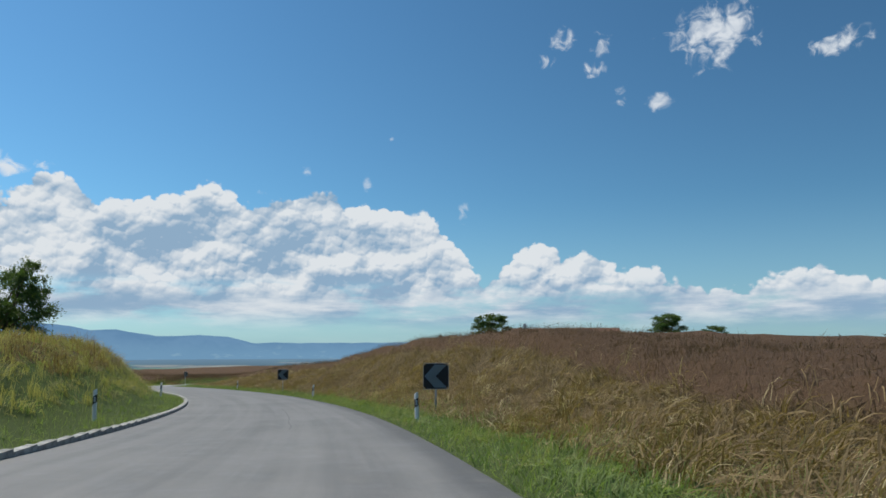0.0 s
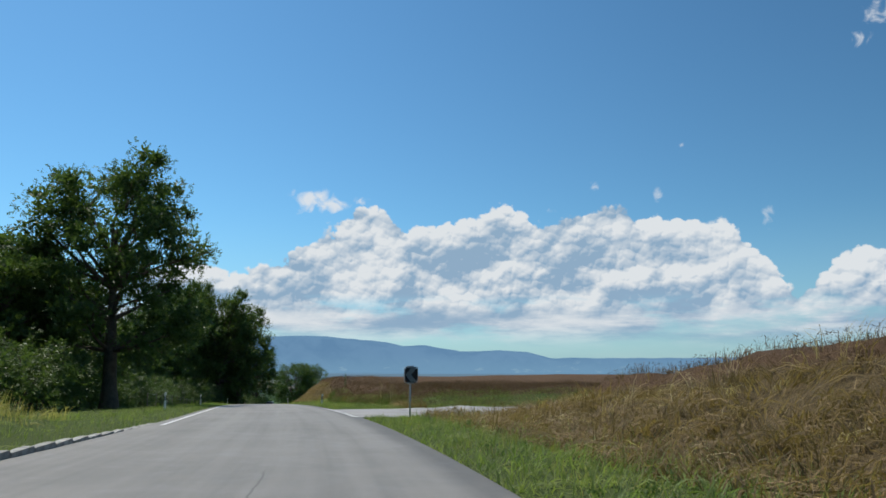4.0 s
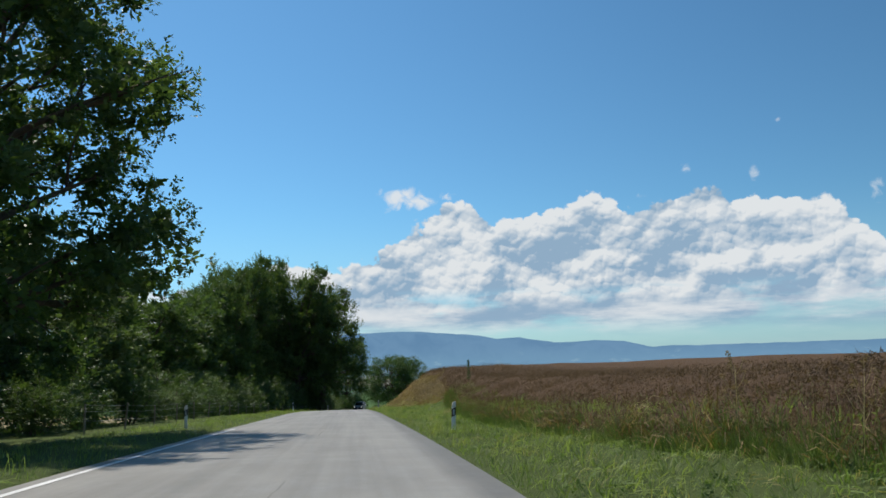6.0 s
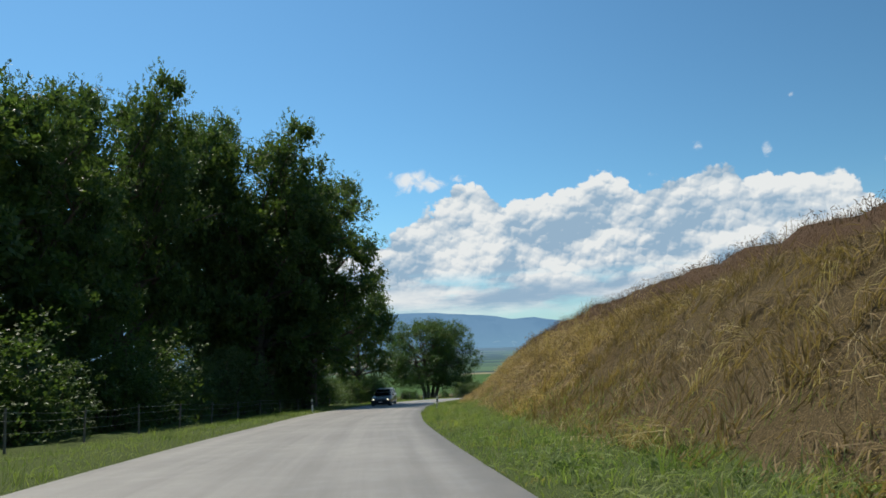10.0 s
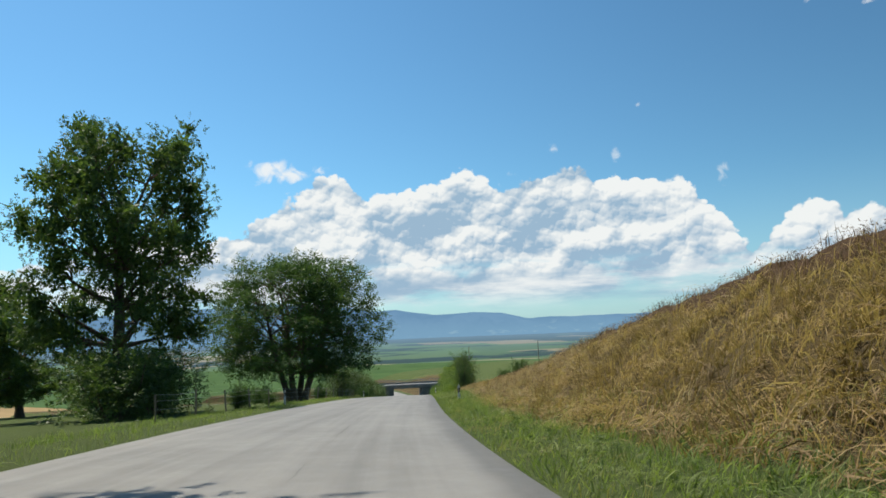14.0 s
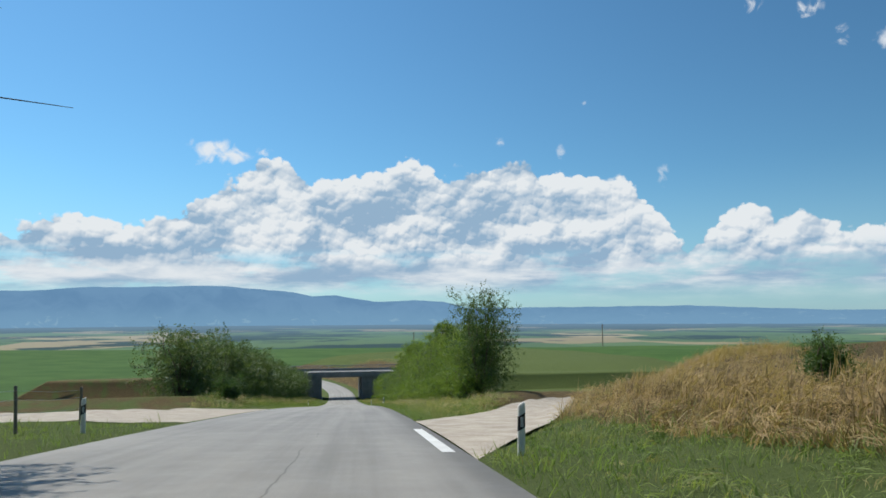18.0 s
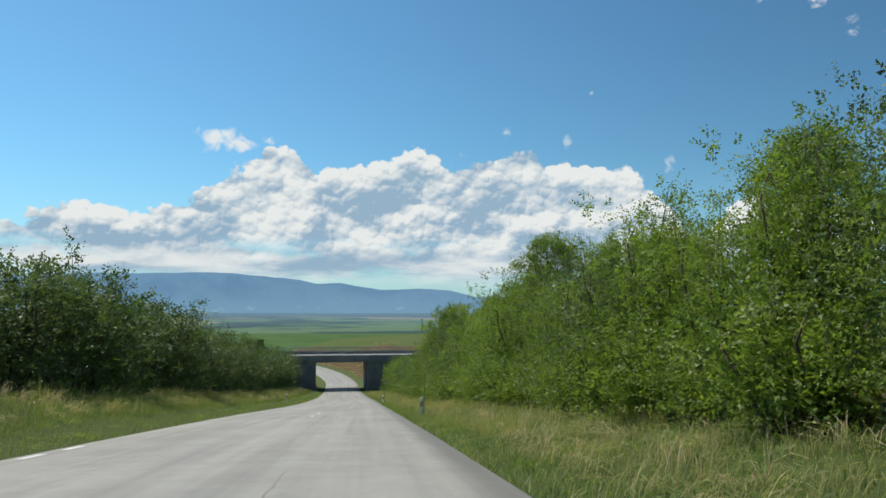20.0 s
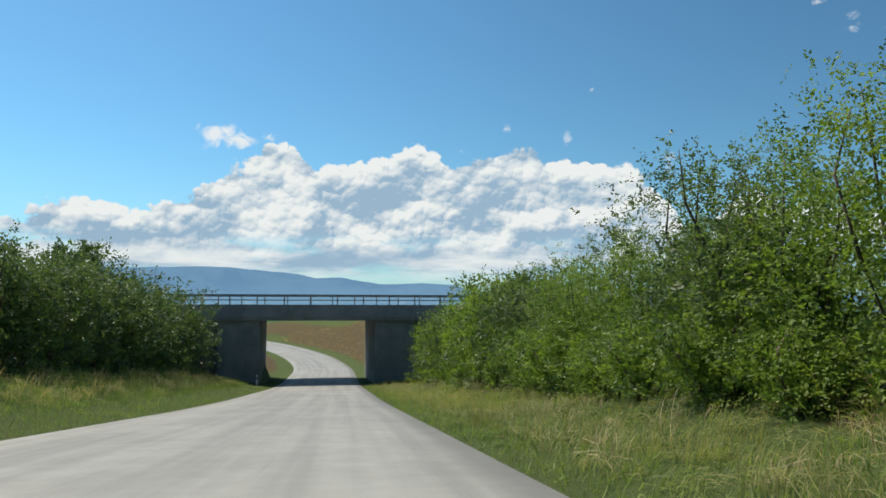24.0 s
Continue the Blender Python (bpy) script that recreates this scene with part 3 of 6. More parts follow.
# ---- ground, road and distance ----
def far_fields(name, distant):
    """Patchwork of fields, meadows and woods; distant: the backdrop beyond them, with haze painted in as blue glow."""
    m, n, b = material(name, 0.95, 0.0, 0.1)
    p = place(n)
    sp = n.add("ShaderNodeSeparateXYZ")
    n.put(sp.inputs[0], p)
    a = radians(-22)
    along = n.math("ADD", n.math("MULTIPLY", sp.outputs[0], math.sin(a)), n.math("MULTIPLY", sp.outputs[1], math.cos(a)))
    across = n.math("SUBTRACT", n.math("MULTIPLY", sp.outputs[0], math.cos(a)), n.math("MULTIPLY", sp.outputs[1], math.sin(a)))
    v = n.add("ShaderNodeTexVoronoi")
    n.put(v.inputs["Vector"], n.xyz(n.math("MULTIPLY", across, 0.0042), n.math("MULTIPLY", along, 0.0040), 0.0))
    v.inputs["Scale"].default_value = 1.0
    sc = n.add("ShaderNodeSeparateColor")
    n.put(sc.inputs[0], v.outputs["Color"])
    c = n.ramp(sc.outputs[0], [(0.0, (0.06, 0.11, 0.03)), (0.24, (0.10, 0.17, 0.05)), (0.25, (0.27, 0.22, 0.11)), (0.36, (0.24, 0.19, 0.10)),
                               (0.37, (0.10, 0.155, 0.05)), (0.8, (0.06, 0.11, 0.035)), (0.81, (0.24, 0.20, 0.11)), (1.0, (0.32, 0.26, 0.14))])
    woods = n.noise(n.xyz(n.math("MULTIPLY", across, 0.0030), n.math("MULTIPLY", along, 0.0032), 5.0), 1.0, 5.0, 0.62)
    woods = n.math("ADD", woods, n.smooth(along, 2300.0, 3000.0, 0.0, 0.16))
    near = n.smooth(along, 1050.0, 1300.0)
    c = n.mix(n.math("MULTIPLY", n.smooth(woods, 0.52, 0.55), near), c, (0.012, 0.030, 0.016))
    mid = n.mix(n.smooth(n.noise(p, 0.05, 4.0), 0.3, 0.7), (0.045, 0.092, 0.024), (0.065, 0.120, 0.032))
    c = n.mix(n.math("MULTIPLY", n.smooth(along, 530.0, 540.0), n.smooth(along, 905.0, 895.0)), c, mid)
    straw = n.mix(n.smooth(n.noise(p, 0.08, 4.0), 0.3, 0.7), (0.36, 0.25, 0.12), (0.29, 0.20, 0.09))
    c = n.mix(n.math("MULTIPLY", n.smooth(along, 430.0, 445.0), n.smooth(along, 540.0, 530.0)), c, straw)
    c = n.mix(n.math("MULTIPLY", n.smooth(along, 900.0, 905.0), n.smooth(along, 1010.0, 1000.0)), c, straw)
    n.put(b.inputs["Base Color"], c)
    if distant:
        # painted haze: blue emission mixed over the fields, stronger farther off
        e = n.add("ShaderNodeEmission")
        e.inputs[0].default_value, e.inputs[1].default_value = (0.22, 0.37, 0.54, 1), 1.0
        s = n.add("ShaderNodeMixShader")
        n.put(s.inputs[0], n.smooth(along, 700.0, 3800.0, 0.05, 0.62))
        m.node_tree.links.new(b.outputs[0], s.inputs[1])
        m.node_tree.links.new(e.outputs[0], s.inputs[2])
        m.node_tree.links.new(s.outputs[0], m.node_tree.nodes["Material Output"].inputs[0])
    return m


def grassland():
    """The soil and low growth between the blades, green on the verges and straw on the bank."""
    m, n, b = material("grassland", 0.95, 0.0, 0.1)
    p = place(n)
    a_ = n.add("ShaderNodeAttribute")
    a_.attribute_name = "dryness"
    spot = n.noise(p, 0.5, 5.0, 0.6)
    fine_ = n.noise(p, 11.0, 4.0, 0.65)
    # dry ground kept dark: shade of the gaps between stalks painted into its colour
    dry = n.mix(fine_, (0.048, 0.035, 0.017), (0.150, 0.110, 0.053))
    green = n.mix(fine_, (0.044, 0.066, 0.020), (0.130, 0.162, 0.055))
    lay = n.noise(p, 38.0, 3.0, 0.7, 0.8)
    dry = n.mix(n.smooth(lay, 0.50, 0.68), dry, (0.26, 0.19, 0.095))
    dry = n.mix(n.smooth(lay, 0.46, 0.30), dry, (0.028, 0.020, 0.010))
    green = n.mix(n.smooth(lay, 0.52, 0.70), green, (0.14, 0.185, 0.050))
    f = n.math("ADD", a_.outputs["Fac"], n.math("MULTIPLY", n.math("SUBTRACT", spot, 0.5), 1.5))
    c = n.mix(n.smooth(f, 0.3, 0.7), green, dry)
    brown = n.mix(fine_, (0.070, 0.044, 0.027), (0.150, 0.094, 0.056))
    n.put(b.inputs["Base Color"], n.mix(n.smooth(a_.outputs["Fac"], 1.3, 1.8), c, brown))
    bump(n, b, n.math("ADD", fine_, n.math("MULTIPLY", lay, 0.5)), 0.9, 0.10)
    return m


def dryness(s, u):
    """0 for green verge, 1 for straw, 2 for the brown crop."""
    foot_ = np.interp(s, FOOT_S, FOOT_U)
    right = ramp(u, foot_ + 0.1, foot_ + 1.0 + 2.5 * ramp(s, 345, 365))
    e = left_edge(s)
    left = ramp(-(u - e), 2.2, 5.6) * np.interp(s, [0, 84, 94, 350, 380], [0.9, 0.9, 0.1, 0.1, 0.6])
    crop_ = ramp(u, *[np.interp(s, CROP_S, CROP_U) + k for k in (-0.1, 0.3)]) * (1 - ramp(s, 326, 336))
    mouth = ramp(s, 94, 97) * (1 - ramp(s, 111.6, 112.6))          # green strip beside the side road
    right, crop_ = right * (1 - mouth), crop_ * (1 - mouth)
    far = ramp(s, 517, 522) * (1 - ramp(s, 572, 580))
    right = right * (1 - ramp(s, 385, 410) * ramp(u, 13, 18))
    far = far * (1 - ramp(u, 24, 34))
    right, left = right + (1 - right) * far * ramp(u, 2.2, 3.2), left + (1 - left) * far * ramp(-(u - e), 1.2, 2.2)
    return np.where(u > 0, right + crop_, left)


GU = np.array([-86, -70, -55, -42, -32, -25, -20, -16, -13.5, -12, -11, -10, -9.2, -8.5, -7.8, -7.2, -6.6, -6.2, -5.8, -5.4, -5.0, -4.6, -4.2, -2, 0, 1.2, 1.7, 2.1, 2.6, 3.2,
               3.8, 4.2, 4.6, 5, 5.4, 5.8, 6.2, 6.6, 7, 7.4, 7.8, 8.2, 8.6, 9, 9.6, 10.4, 11.5, 13.5, 16, 18, 20, 23, 26, 30, 34, 45, 60, 80, 110, 126.0])
GS = np.concatenate([np.arange(-40, 480, 0.8), np.arange(480, 535, 0.75), np.arange(535, 600, 2.5)])
ground = sheet("ground", GS, GU, ground_z, grassland())
gS, gU = np.repeat(GS[:, None], len(GU), 1), np.tile(GU, (len(GS), 1))
at_ = ground.data.attributes.new("dryness", "FLOAT", "POINT")
at_.data.foreach_set("value", dryness(gS, gU).ravel().astype(np.float32))
tagged(ground, "verges, banks and fields of green and dry grass", "ground", kind="structure")


def plain():
    """The land out to the foot of the mountains, lower than the road's own strip of ground."""
    ax = np.array([-4400, -3400, -2600, -2000, -1500, -1100, -800, -600, -450, -340, -260, -200, -150, -110, -70, -30, 10, 50, 90, 140, 200, 280, 380, 520, 700, 950, 1300, 1800, 2500, 3400, 4400.0])
    ay = np.array([-4400, -3000, -2000, -1200, -700, -350, -150, -60, 0, 50, 100, 150, 200, 250, 300, 350, 400, 440, 470, 500, 530, 560, 600, 650, 720, 800, 900, 1000, 1100, 1250, 1450, 1700, 2000, 2400, 2900, 3500, 4200, 4800.0])
    X, Y = np.meshgrid(ax, ay, indexing="ij")
    pts = np.stack([X.ravel(), Y.ravel()], 1)
    d = ((pts[:, None, :] - line[None, ::4]) ** 2).sum(2)
    i = d.argmin(1) * 4
    s, near = S_AT[i], np.sqrt(d.min(1))
    a = radians(-22)
    along = pts[:, 0] * math.sin(a) + pts[:, 1] * math.cos(a)
    base = np.interp(along, [-400, 0, 120, 250, 400, 505, 560, 640, 900, 1020, 1400, 3600], [2, 1, -5, -12, -25, -33, -34, -33, -41, -52, -64, -58])
    z = np.where(near < 130, np.minimum(z_road(s) - 3.5, base), base)
    z = z + 1.5 * wave(pts[:, 0], pts[:, 1], 0.08) * ramp(near, 60, 200)
    v = np.stack([pts[:, 0], pts[:, 1], z], 1)
    m = len(ay)
    q = (np.arange(len(ax) - 1)[:, None] * m + np.arange(m - 1)[None]).ravel()
    f = np.stack([q, q + m, q + m + 1, q + 1], 1)
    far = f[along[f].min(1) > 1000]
    back = new("backdrop_valley", raw("backdrop_valley", v + np.array([0, 0, 2.0]), far, [far_fields("backdrop_hazed_fields", True)], None, True))
    tagged(back, "patchwork of fields and woods before the mountains, haze painted over it", "backdrop", kind="structure")
    return tagged(new("ground_plain", raw("ground_plain", v, f, [far_fields("far_fields", False)], None, True)), "far patchwork of green and straw-coloured fields", "fields", kind="structure")


plain()

RIDGE_AZ = [-60, -40, -22, -12, -9.6, -6, -2.5, 1.6, 7.9, 12, 13.6, 15.6, 17.6, 19.5, 20.8, 23.6, 25.4, 26.8, 29.2, 31.4, 33.8, 37, 40.4, 44, 55, 75]
RIDGE_EL = [0.3, 0.5, 0.2, 0.15, 0.25, 0.40, 0.55, 0.52, 0.48, 0.48, 0.46, 0.95, 1.08, 0.98, 0.98, 1.45, 1.42, 1.68, 1.9, 2.1, 2.15, 2.0, 2.0, 1.7, 1.5, 1.3]


def mountains():
    """A wooded ridge along the horizon: front slope, crest and back slope with gullies."""
    m, n, b = material("mountain", 1.0, 0.0, 0.0)
    p = place(n)
    sp = n.add("ShaderNodeSeparateXYZ")
    n.put(sp.inputs[0], p)
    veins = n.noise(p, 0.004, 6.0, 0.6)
    # distance haze painted into the glow: blue all over, paler towards the foot
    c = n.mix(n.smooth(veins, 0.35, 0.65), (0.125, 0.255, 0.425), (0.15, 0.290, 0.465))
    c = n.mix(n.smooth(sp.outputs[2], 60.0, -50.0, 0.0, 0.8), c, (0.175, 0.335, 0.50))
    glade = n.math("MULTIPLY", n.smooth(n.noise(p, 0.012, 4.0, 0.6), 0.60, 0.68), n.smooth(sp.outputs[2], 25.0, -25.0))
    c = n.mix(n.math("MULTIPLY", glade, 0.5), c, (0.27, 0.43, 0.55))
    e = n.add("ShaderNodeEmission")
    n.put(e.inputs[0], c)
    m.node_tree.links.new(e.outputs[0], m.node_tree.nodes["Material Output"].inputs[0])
    azs = np.arange(-60, 76, 0.35)
    top_ = np.interp(azs, RIDGE_AZ, RIDGE_EL)
    jag = np.array([noise.fractal(Vector((a * 0.45, 0.0, 3.0)), 0.8, 2.1, 6) for a in azs])
    cx, cy, eye = -100.0, 200.0, -8.0
    verts, k = [], 7
    for a, t, j in zip(azs, top_, jag):
        crest = eye + 4000 * math.tan(radians(t + 0.05 * j))
        foot = -82.0
        for i, (r, w) in enumerate(((3450, 0.0), (3560, 0.22), (3680, 0.46), (3800, 0.70), (3910, 0.9), (4000, 1.0), (4400, 0.35))):
            g = 1 + 0.04 * noise.fractal(Vector((a * 0.8, r * 0.004, 1.0)), 0.9, 2.0, 4) * (0 < i < 5)
            rr = r * (1 if i == 5 else g)
            verts.append((cx - rr * math.sin(radians(a)), cy + rr * math.cos(radians(a)), foot + (crest - foot) * w))
    q = (np.arange(len(azs) - 1)[:, None] * k + np.arange(k - 1)[None]).ravel()
    f = np.stack([q, q + 1, q + k + 1, q + k], 1)
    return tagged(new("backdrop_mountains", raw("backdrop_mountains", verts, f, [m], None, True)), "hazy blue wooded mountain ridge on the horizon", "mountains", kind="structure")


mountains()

def road_z(s, u):
    """The asphalt's surface, slightly crowned."""
    return z_road(s) + 0.012 + 0.03 * (1 - ((u + 1.6) / 3.5) ** 2)


road = sheet("road", np.arange(-40, 590, 1.0),
             lambda s: np.concatenate([[left_edge(s) - 0.12], np.linspace(left_edge(s), right_edge(s), 9), [right_edge(s) + 0.12]]),
             lambda s, u: road_z(s, u) - 0.06 * (np.abs(u - (left_edge(s) + right_edge(s)) / 2) > (right_edge(s) - left_edge(s)) / 2 + 0.05), M_ROAD)
rg = np.arange(-40, 590, 1.0)
cols = np.array([np.concatenate([[left_edge(s) - 0.12], np.linspace(left_edge(s), right_edge(s), 9), [right_edge(s) + 0.12]]) for s in rg])
for nm, vals in (("across", cols - (right_edge(rg) - 1.7)[:, None]), ("along", np.repeat(rg[:, None], 11, 1))):
    road.data.attributes.new(nm, "FLOAT", "POINT").data.foreach_set("value", vals.ravel().astype(np.float32))
tagged(road, "worn pale grey asphalt country road", "road", kind="structure")


# ---- road furniture and markings ----
def strip(name, s0, s1, u, width, mat, label, step=1.0, lift=0.006):
    n = max(2, int((s1 - s0) / step) + 1)
    f = u if callable(u) else (lambda s: u)
    ob = sheet(name, np.linspace(s0, s1, n), lambda s: np.array([f(s) - width / 2, f(s) + width / 2]),
               lambda s, q: road_z(s, q) + lift, mat)
    return tagged(ob, label, "road marking", kind="structure")


strip("edge_line", 94, 134, -4.22, 0.13, M_LINE, "continuous white edge line on the asphalt")


def dashes(name, starts, length, u, width, label):
    root = tagged(empty(name), label, "road marking", kind="structure")
    for s in starts:
        d = strip("dash", s, s + length, u, width, M_LINE, "", 0.5)
        for k in ("label", "category", "kind"):
            if k in d:
                del d[k]
        d.parent = root
    return root


dashes("junction_dashes", [98.4 + 1.05 * i for i in range(13)], 0.55, 1.55, 0.22, "short white dashes across a side road's mouth")
dashes("track_dashes", [357 + 1.9 * i for i in range(11)], 0.95, lambda s: left_edge(s) + 0.25, 0.16, "short white dashes across a farm track's mouth")
strip("mouth_line", 331.5, 338.0, 1.42, 0.22, M_LINE, "worn white line at the farm track's mouth")
dashes("centre_line", [392.0 + 4.6 * i for i in range(2)], 1.2, -1.95, 0.12, "worn white centre-line dashes")


def kerb():
    """Kerb stones, a metre each, along the left edge of the bend."""
    root = tagged(empty("kerb"), "weathered pale stone kerb along the road's edge", "kerb", kind="structure")
    bm = box(bmesh.new(), (-0.09, -0.49, -0.14), (0.09, 0.49, 0.115), 0.018)
    me = bpy.data.meshes.new("kerb_stone")
    bm.to_mesh(me)
    bm.free()
    m, n, b = material("kerb_mix", 0.85, 0.0, 0.2)
    o = n.add("ShaderNodeObjectInfo").outputs["Random"]
    p = place(n)
    c = n.mix(o, (0.33, 0.32, 0.29), (0.47, 0.455, 0.42))
    c = n.mix(n.smooth(n.noise(p, 3.0, 5.0, 0.65), 0.45, 0.7), c, (0.20, 0.195, 0.175))
    n.put(b.inputs["Base Color"], c)
    bump(n, b, n.noise(p, 35.0, 3.0), 0.3)
    me.materials.append(m)
    for i in range(118):
        s = -22 + i * 1.0
        ob = new("kerb_stone", me)
        x, y = at(s, left_edge(s) - 0.08)
        low = 0.10 * ramp(s, 84, 95)
        ob.parent = root
        ob.matrix_world = pose(float(x), float(y), float(z_road(s)) + random.uniform(-0.006, 0.006) - float(low), 0, 0, yaw_at(s) + random.uniform(-0.6, 0.6))
    return root


def marker_post(reflector_long=True):
    """A roadside delineator post: tapering white body with a slanted cap, slanted black band and reflector."""
    root = new("delineator_post")
    body = bmesh.new()
    n, ring = 10, []
    for z, w, d in ((-0.25, 0.062, 0.05), (0.52, 0.058, 0.046)):
        ring.append([body.verts.new((w * math.cos(k * math.tau / n), d * math.sin(k * math.tau / n), z + (0.035 * math.cos(k * math.tau / n) if z > 0 else 0))) for k in range(n)])
    for k in range(n):
        body.faces.new((ring[0][k], ring[0][(k + 1) % n], ring[1][(k + 1) % n], ring[1][k]))
    body.faces.new(ring[1])
    part("body", body, M_POST_W, root, smooth=False)

    def sleeve(z0, z1, w0, w1, tilt, cap):
        bm, rr = bmesh.new(), []
        for z, w in ((z0, w0), (z1, w1)):
            rr.append([bm.verts.new((w * math.cos(k * math.tau / n), w * 0.8 * math.sin(k * math.tau / n), z + tilt * math.cos(k * math.tau / n))) for k in range(n)])
        for k in range(n):
            bm.faces.new((rr[0][k], rr[0][(k + 1) % n], rr[1][(k + 1) % n], rr[1][k]))
        bm.faces.new(rr[1])
        if cap:
            bmesh.ops.bevel(bm, geom=[e for e in bm.edges if all(v in rr[1] for v in e.verts)], offset=0.014, segments=2, affect="EDGES")
        return bm

    part("black_band", sleeve(0.52, 0.735, 0.0595, 0.058, 0.035, False), M_BLACK, root, "slanted black band")
    part("cap", sleeve(0.735, 0.90, 0.0575, 0.054, 0.03, True), M_POST_W, root)
    part("reflector", box(bmesh.new(), (-0.022, -0.056, 0.555), (0.022, -0.044, 0.70), 0.004), M_REFLECT, root, "pale oblong reflector")
    return tagged(root, "white plastic delineator post with a slanted black band", "delineator post", "delineator posts along the road")


def set_posts():
    first = marker_post()
    spots = [(20.3, 2.45), (47.8, 2.6), (74.2, 2.5), (127.0, 2.65), (173.6, 2.5), (224.6, 2.4), (281.2, 2.9), (330.6, 2.4), (391.3, 2.5), (433.4, 2.1),
             (22.3, -6.2), (50.5, -6.4), (77.0, -5.9), (112.0, -6.4), (136.0, -6.3), (178.3, -5.3), (225.3, -5.9), (286.2, -7.2), (339.0, -6.8), (441.1, -7.8), (499.0, -7.6)]
    for i, (s, u) in enumerate(spots):
        x, y = at(s, u)
        z = float(z_road(s)) - (0.10 if u > 0 else 0.0)
        if u < -5:
            z = max(z, float(ground_z(s, u)) - 0.05)
        m = pose(float(x), float(y), z, random.uniform(-2, 2), random.uniform(-2.5, 2.5), yaw_at(s) + random.uniform(-6, 6) + (8 if u < 0 else -4))
        if i == 0:
            first.matrix_world = m
        else:
            copy_thing(first, m)
    # a green snow rod clipped behind two of them
    for s, u in ((391.3, 2.5), (433.4, 2.1)):
        x, y = at(s, u + 0.09)
        bm = rod(bmesh.new(), (0, 0, -0.1), (0, 0, 1.75), 0.016, 0.014, 8)
        ob = part("snow_rod", bm, M_GREEN_ROD)
        ob.matrix_world = pose(float(x), float(y), float(z_road(s)), 1.0, 2.0, 0)
        tagged(ob, "thin green plastic snow rod behind a white post", "snow rod", "snow rods")


def chevron_sign(s, u, high, turn, size=0.79):
    """A square bend sign with a bent arrow, a raised rim and a steel post."""
    root = empty("chevron_sign", s, u, float(z_road(s)), turn)
    h, c = size / 2, high
    bm = box(bmesh.new(), (-h, -0.012, c - h), (h, 0.012, c + h))
    bmesh.ops.bevel(bm, geom=[e for e in bm.edges if abs((e.verts[0].co - e.verts[1].co).y) > 0.02], offset=0.05, segments=4, affect="EDGES")
    part("panel", bm, M_SIGN_B, root, "black face of the sign")
    bm = bmesh.new()
    pts = [(-0.97, 0), (-0.12, 0.94), (0.93, 0.94), (-0.02, 0), (0.93, -0.94), (-0.12, -0.94)]
    lo = [bm.verts.new((x * h * 0.96, -0.016, c + z * h * 0.97)) for x, z in pts]
    for idx in ((0, 3, 2, 1), (0, 5, 4, 3)):
        bm.faces.new([lo[i] for i in idx])
    bmesh.ops.solidify(bm, geom=bm.faces[:], thickness=0.004)
    part("arrow", bm, M_SIGN_W, root, "pale grey bent arrow")
    bm = bmesh.new()
    q, r = h + 0.012, 0.05
    corner = []
    for cx, cz, a0 in ((1, 1, 0), (-1, 1, 90), (-1, -1, 180), (1, -1, 270)):
        for k in range(5):
            a = radians(a0 + 22.5 * k)
            corner.append(Vector((cx * (q - r) + r * math.cos(a), 0, c + cz * (q - r) + r * math.sin(a))))
    ring = []
    for i, p in enumerate(corner):
        d = (corner[(i + 1) % 20] - corner[i - 1]).normalized()
        out = Vector((d.z, 0, -d.x))
        ring.append([bm.verts.new(p + out * a * 0.009 + Vector((0, b * 0.02, 0))) for a, b in ((1, 1), (1, -1), (-1, -1), (-1, 1))])
    for i in range(20):
        for k in range(4):
            bm.faces.new((ring[i][k], ring[i][(k + 1) % 4], ring[(i + 1) % 20][(k + 1) % 4], ring[(i + 1) % 20][k]))
    part("rim", bm, M_RAIL, root, "narrow metal rim with rounded corners")
    part("post", rod(bmesh.new(), (0.0, 0.045, -0.4), (0.0, 0.045, c + h + 0.035), 0.03, n=14), M_STEEL, root, "galvanised steel post", True)
    for z in (0.28, -0.28):
        part("bracket", box(bmesh.new(), (-0.12, 0.012, c + z - 0.025), (0.12, 0.075, c + z + 0.025), 0.006), M_STEEL, root)
    return tagged(root, "square black chevron sign with grey bent arrow on steel post", "road sign", "chevron signs on the bend")


kerb()
set_posts()
chevron_sign(23.5, 3.64, 1.25, -10)
chevron_sign(59.9, 2.95, 1.42, -15)
chevron_sign(97.2, 3.3, 1.45, 22, 0.5)


# ---- side roads ----
def apron(name, ss, us, label, mat, lift=0.02):
    ob = sheet(name, ss, us, lambda s, u: ground_z(s, u) + bed(s, u) + lift + 0.04 * (np.abs(u) < 2.2), mat)
    return tagged(ob, label, "road", kind="structure")


apron("side_road", np.linspace(98.0, 109.4, 16), np.linspace(1.6, 38, 50), "pale worn concrete side road joining the main road", M_PATCH)
def farm_track():
    """A gravel track that leaves the road at a slant and climbs behind the hedge."""
    us, v = np.concatenate([np.linspace(1.7, 10, 16), np.linspace(11, 45, 26)]), []
    for u in us:
        half = float(np.interp(u, [1.5, 4, 8], [6.2, 5.0, 4.4]))
        for k in np.linspace(-1, 1, 9):
            s = float(track_s(u)) + k * half
            x, y = at(s, u)
            v.append((float(x), float(y), float(ground_z(s, u) + bed(s, u)) + 0.05 * (1 - 0.8 * abs(k) ** 3)))
    a = (np.arange(len(us) - 1)[:, None] * 9 + np.arange(8)[None]).ravel()
    ob = new("farm_track", raw("farm_track", v, np.stack([a, a + 1, a + 10, a + 9], 1), [M_GRAVEL], None, True))
    return tagged(ob, "pale gravel farm track leading off past a hedge", "road", kind="structure")


farm_track()
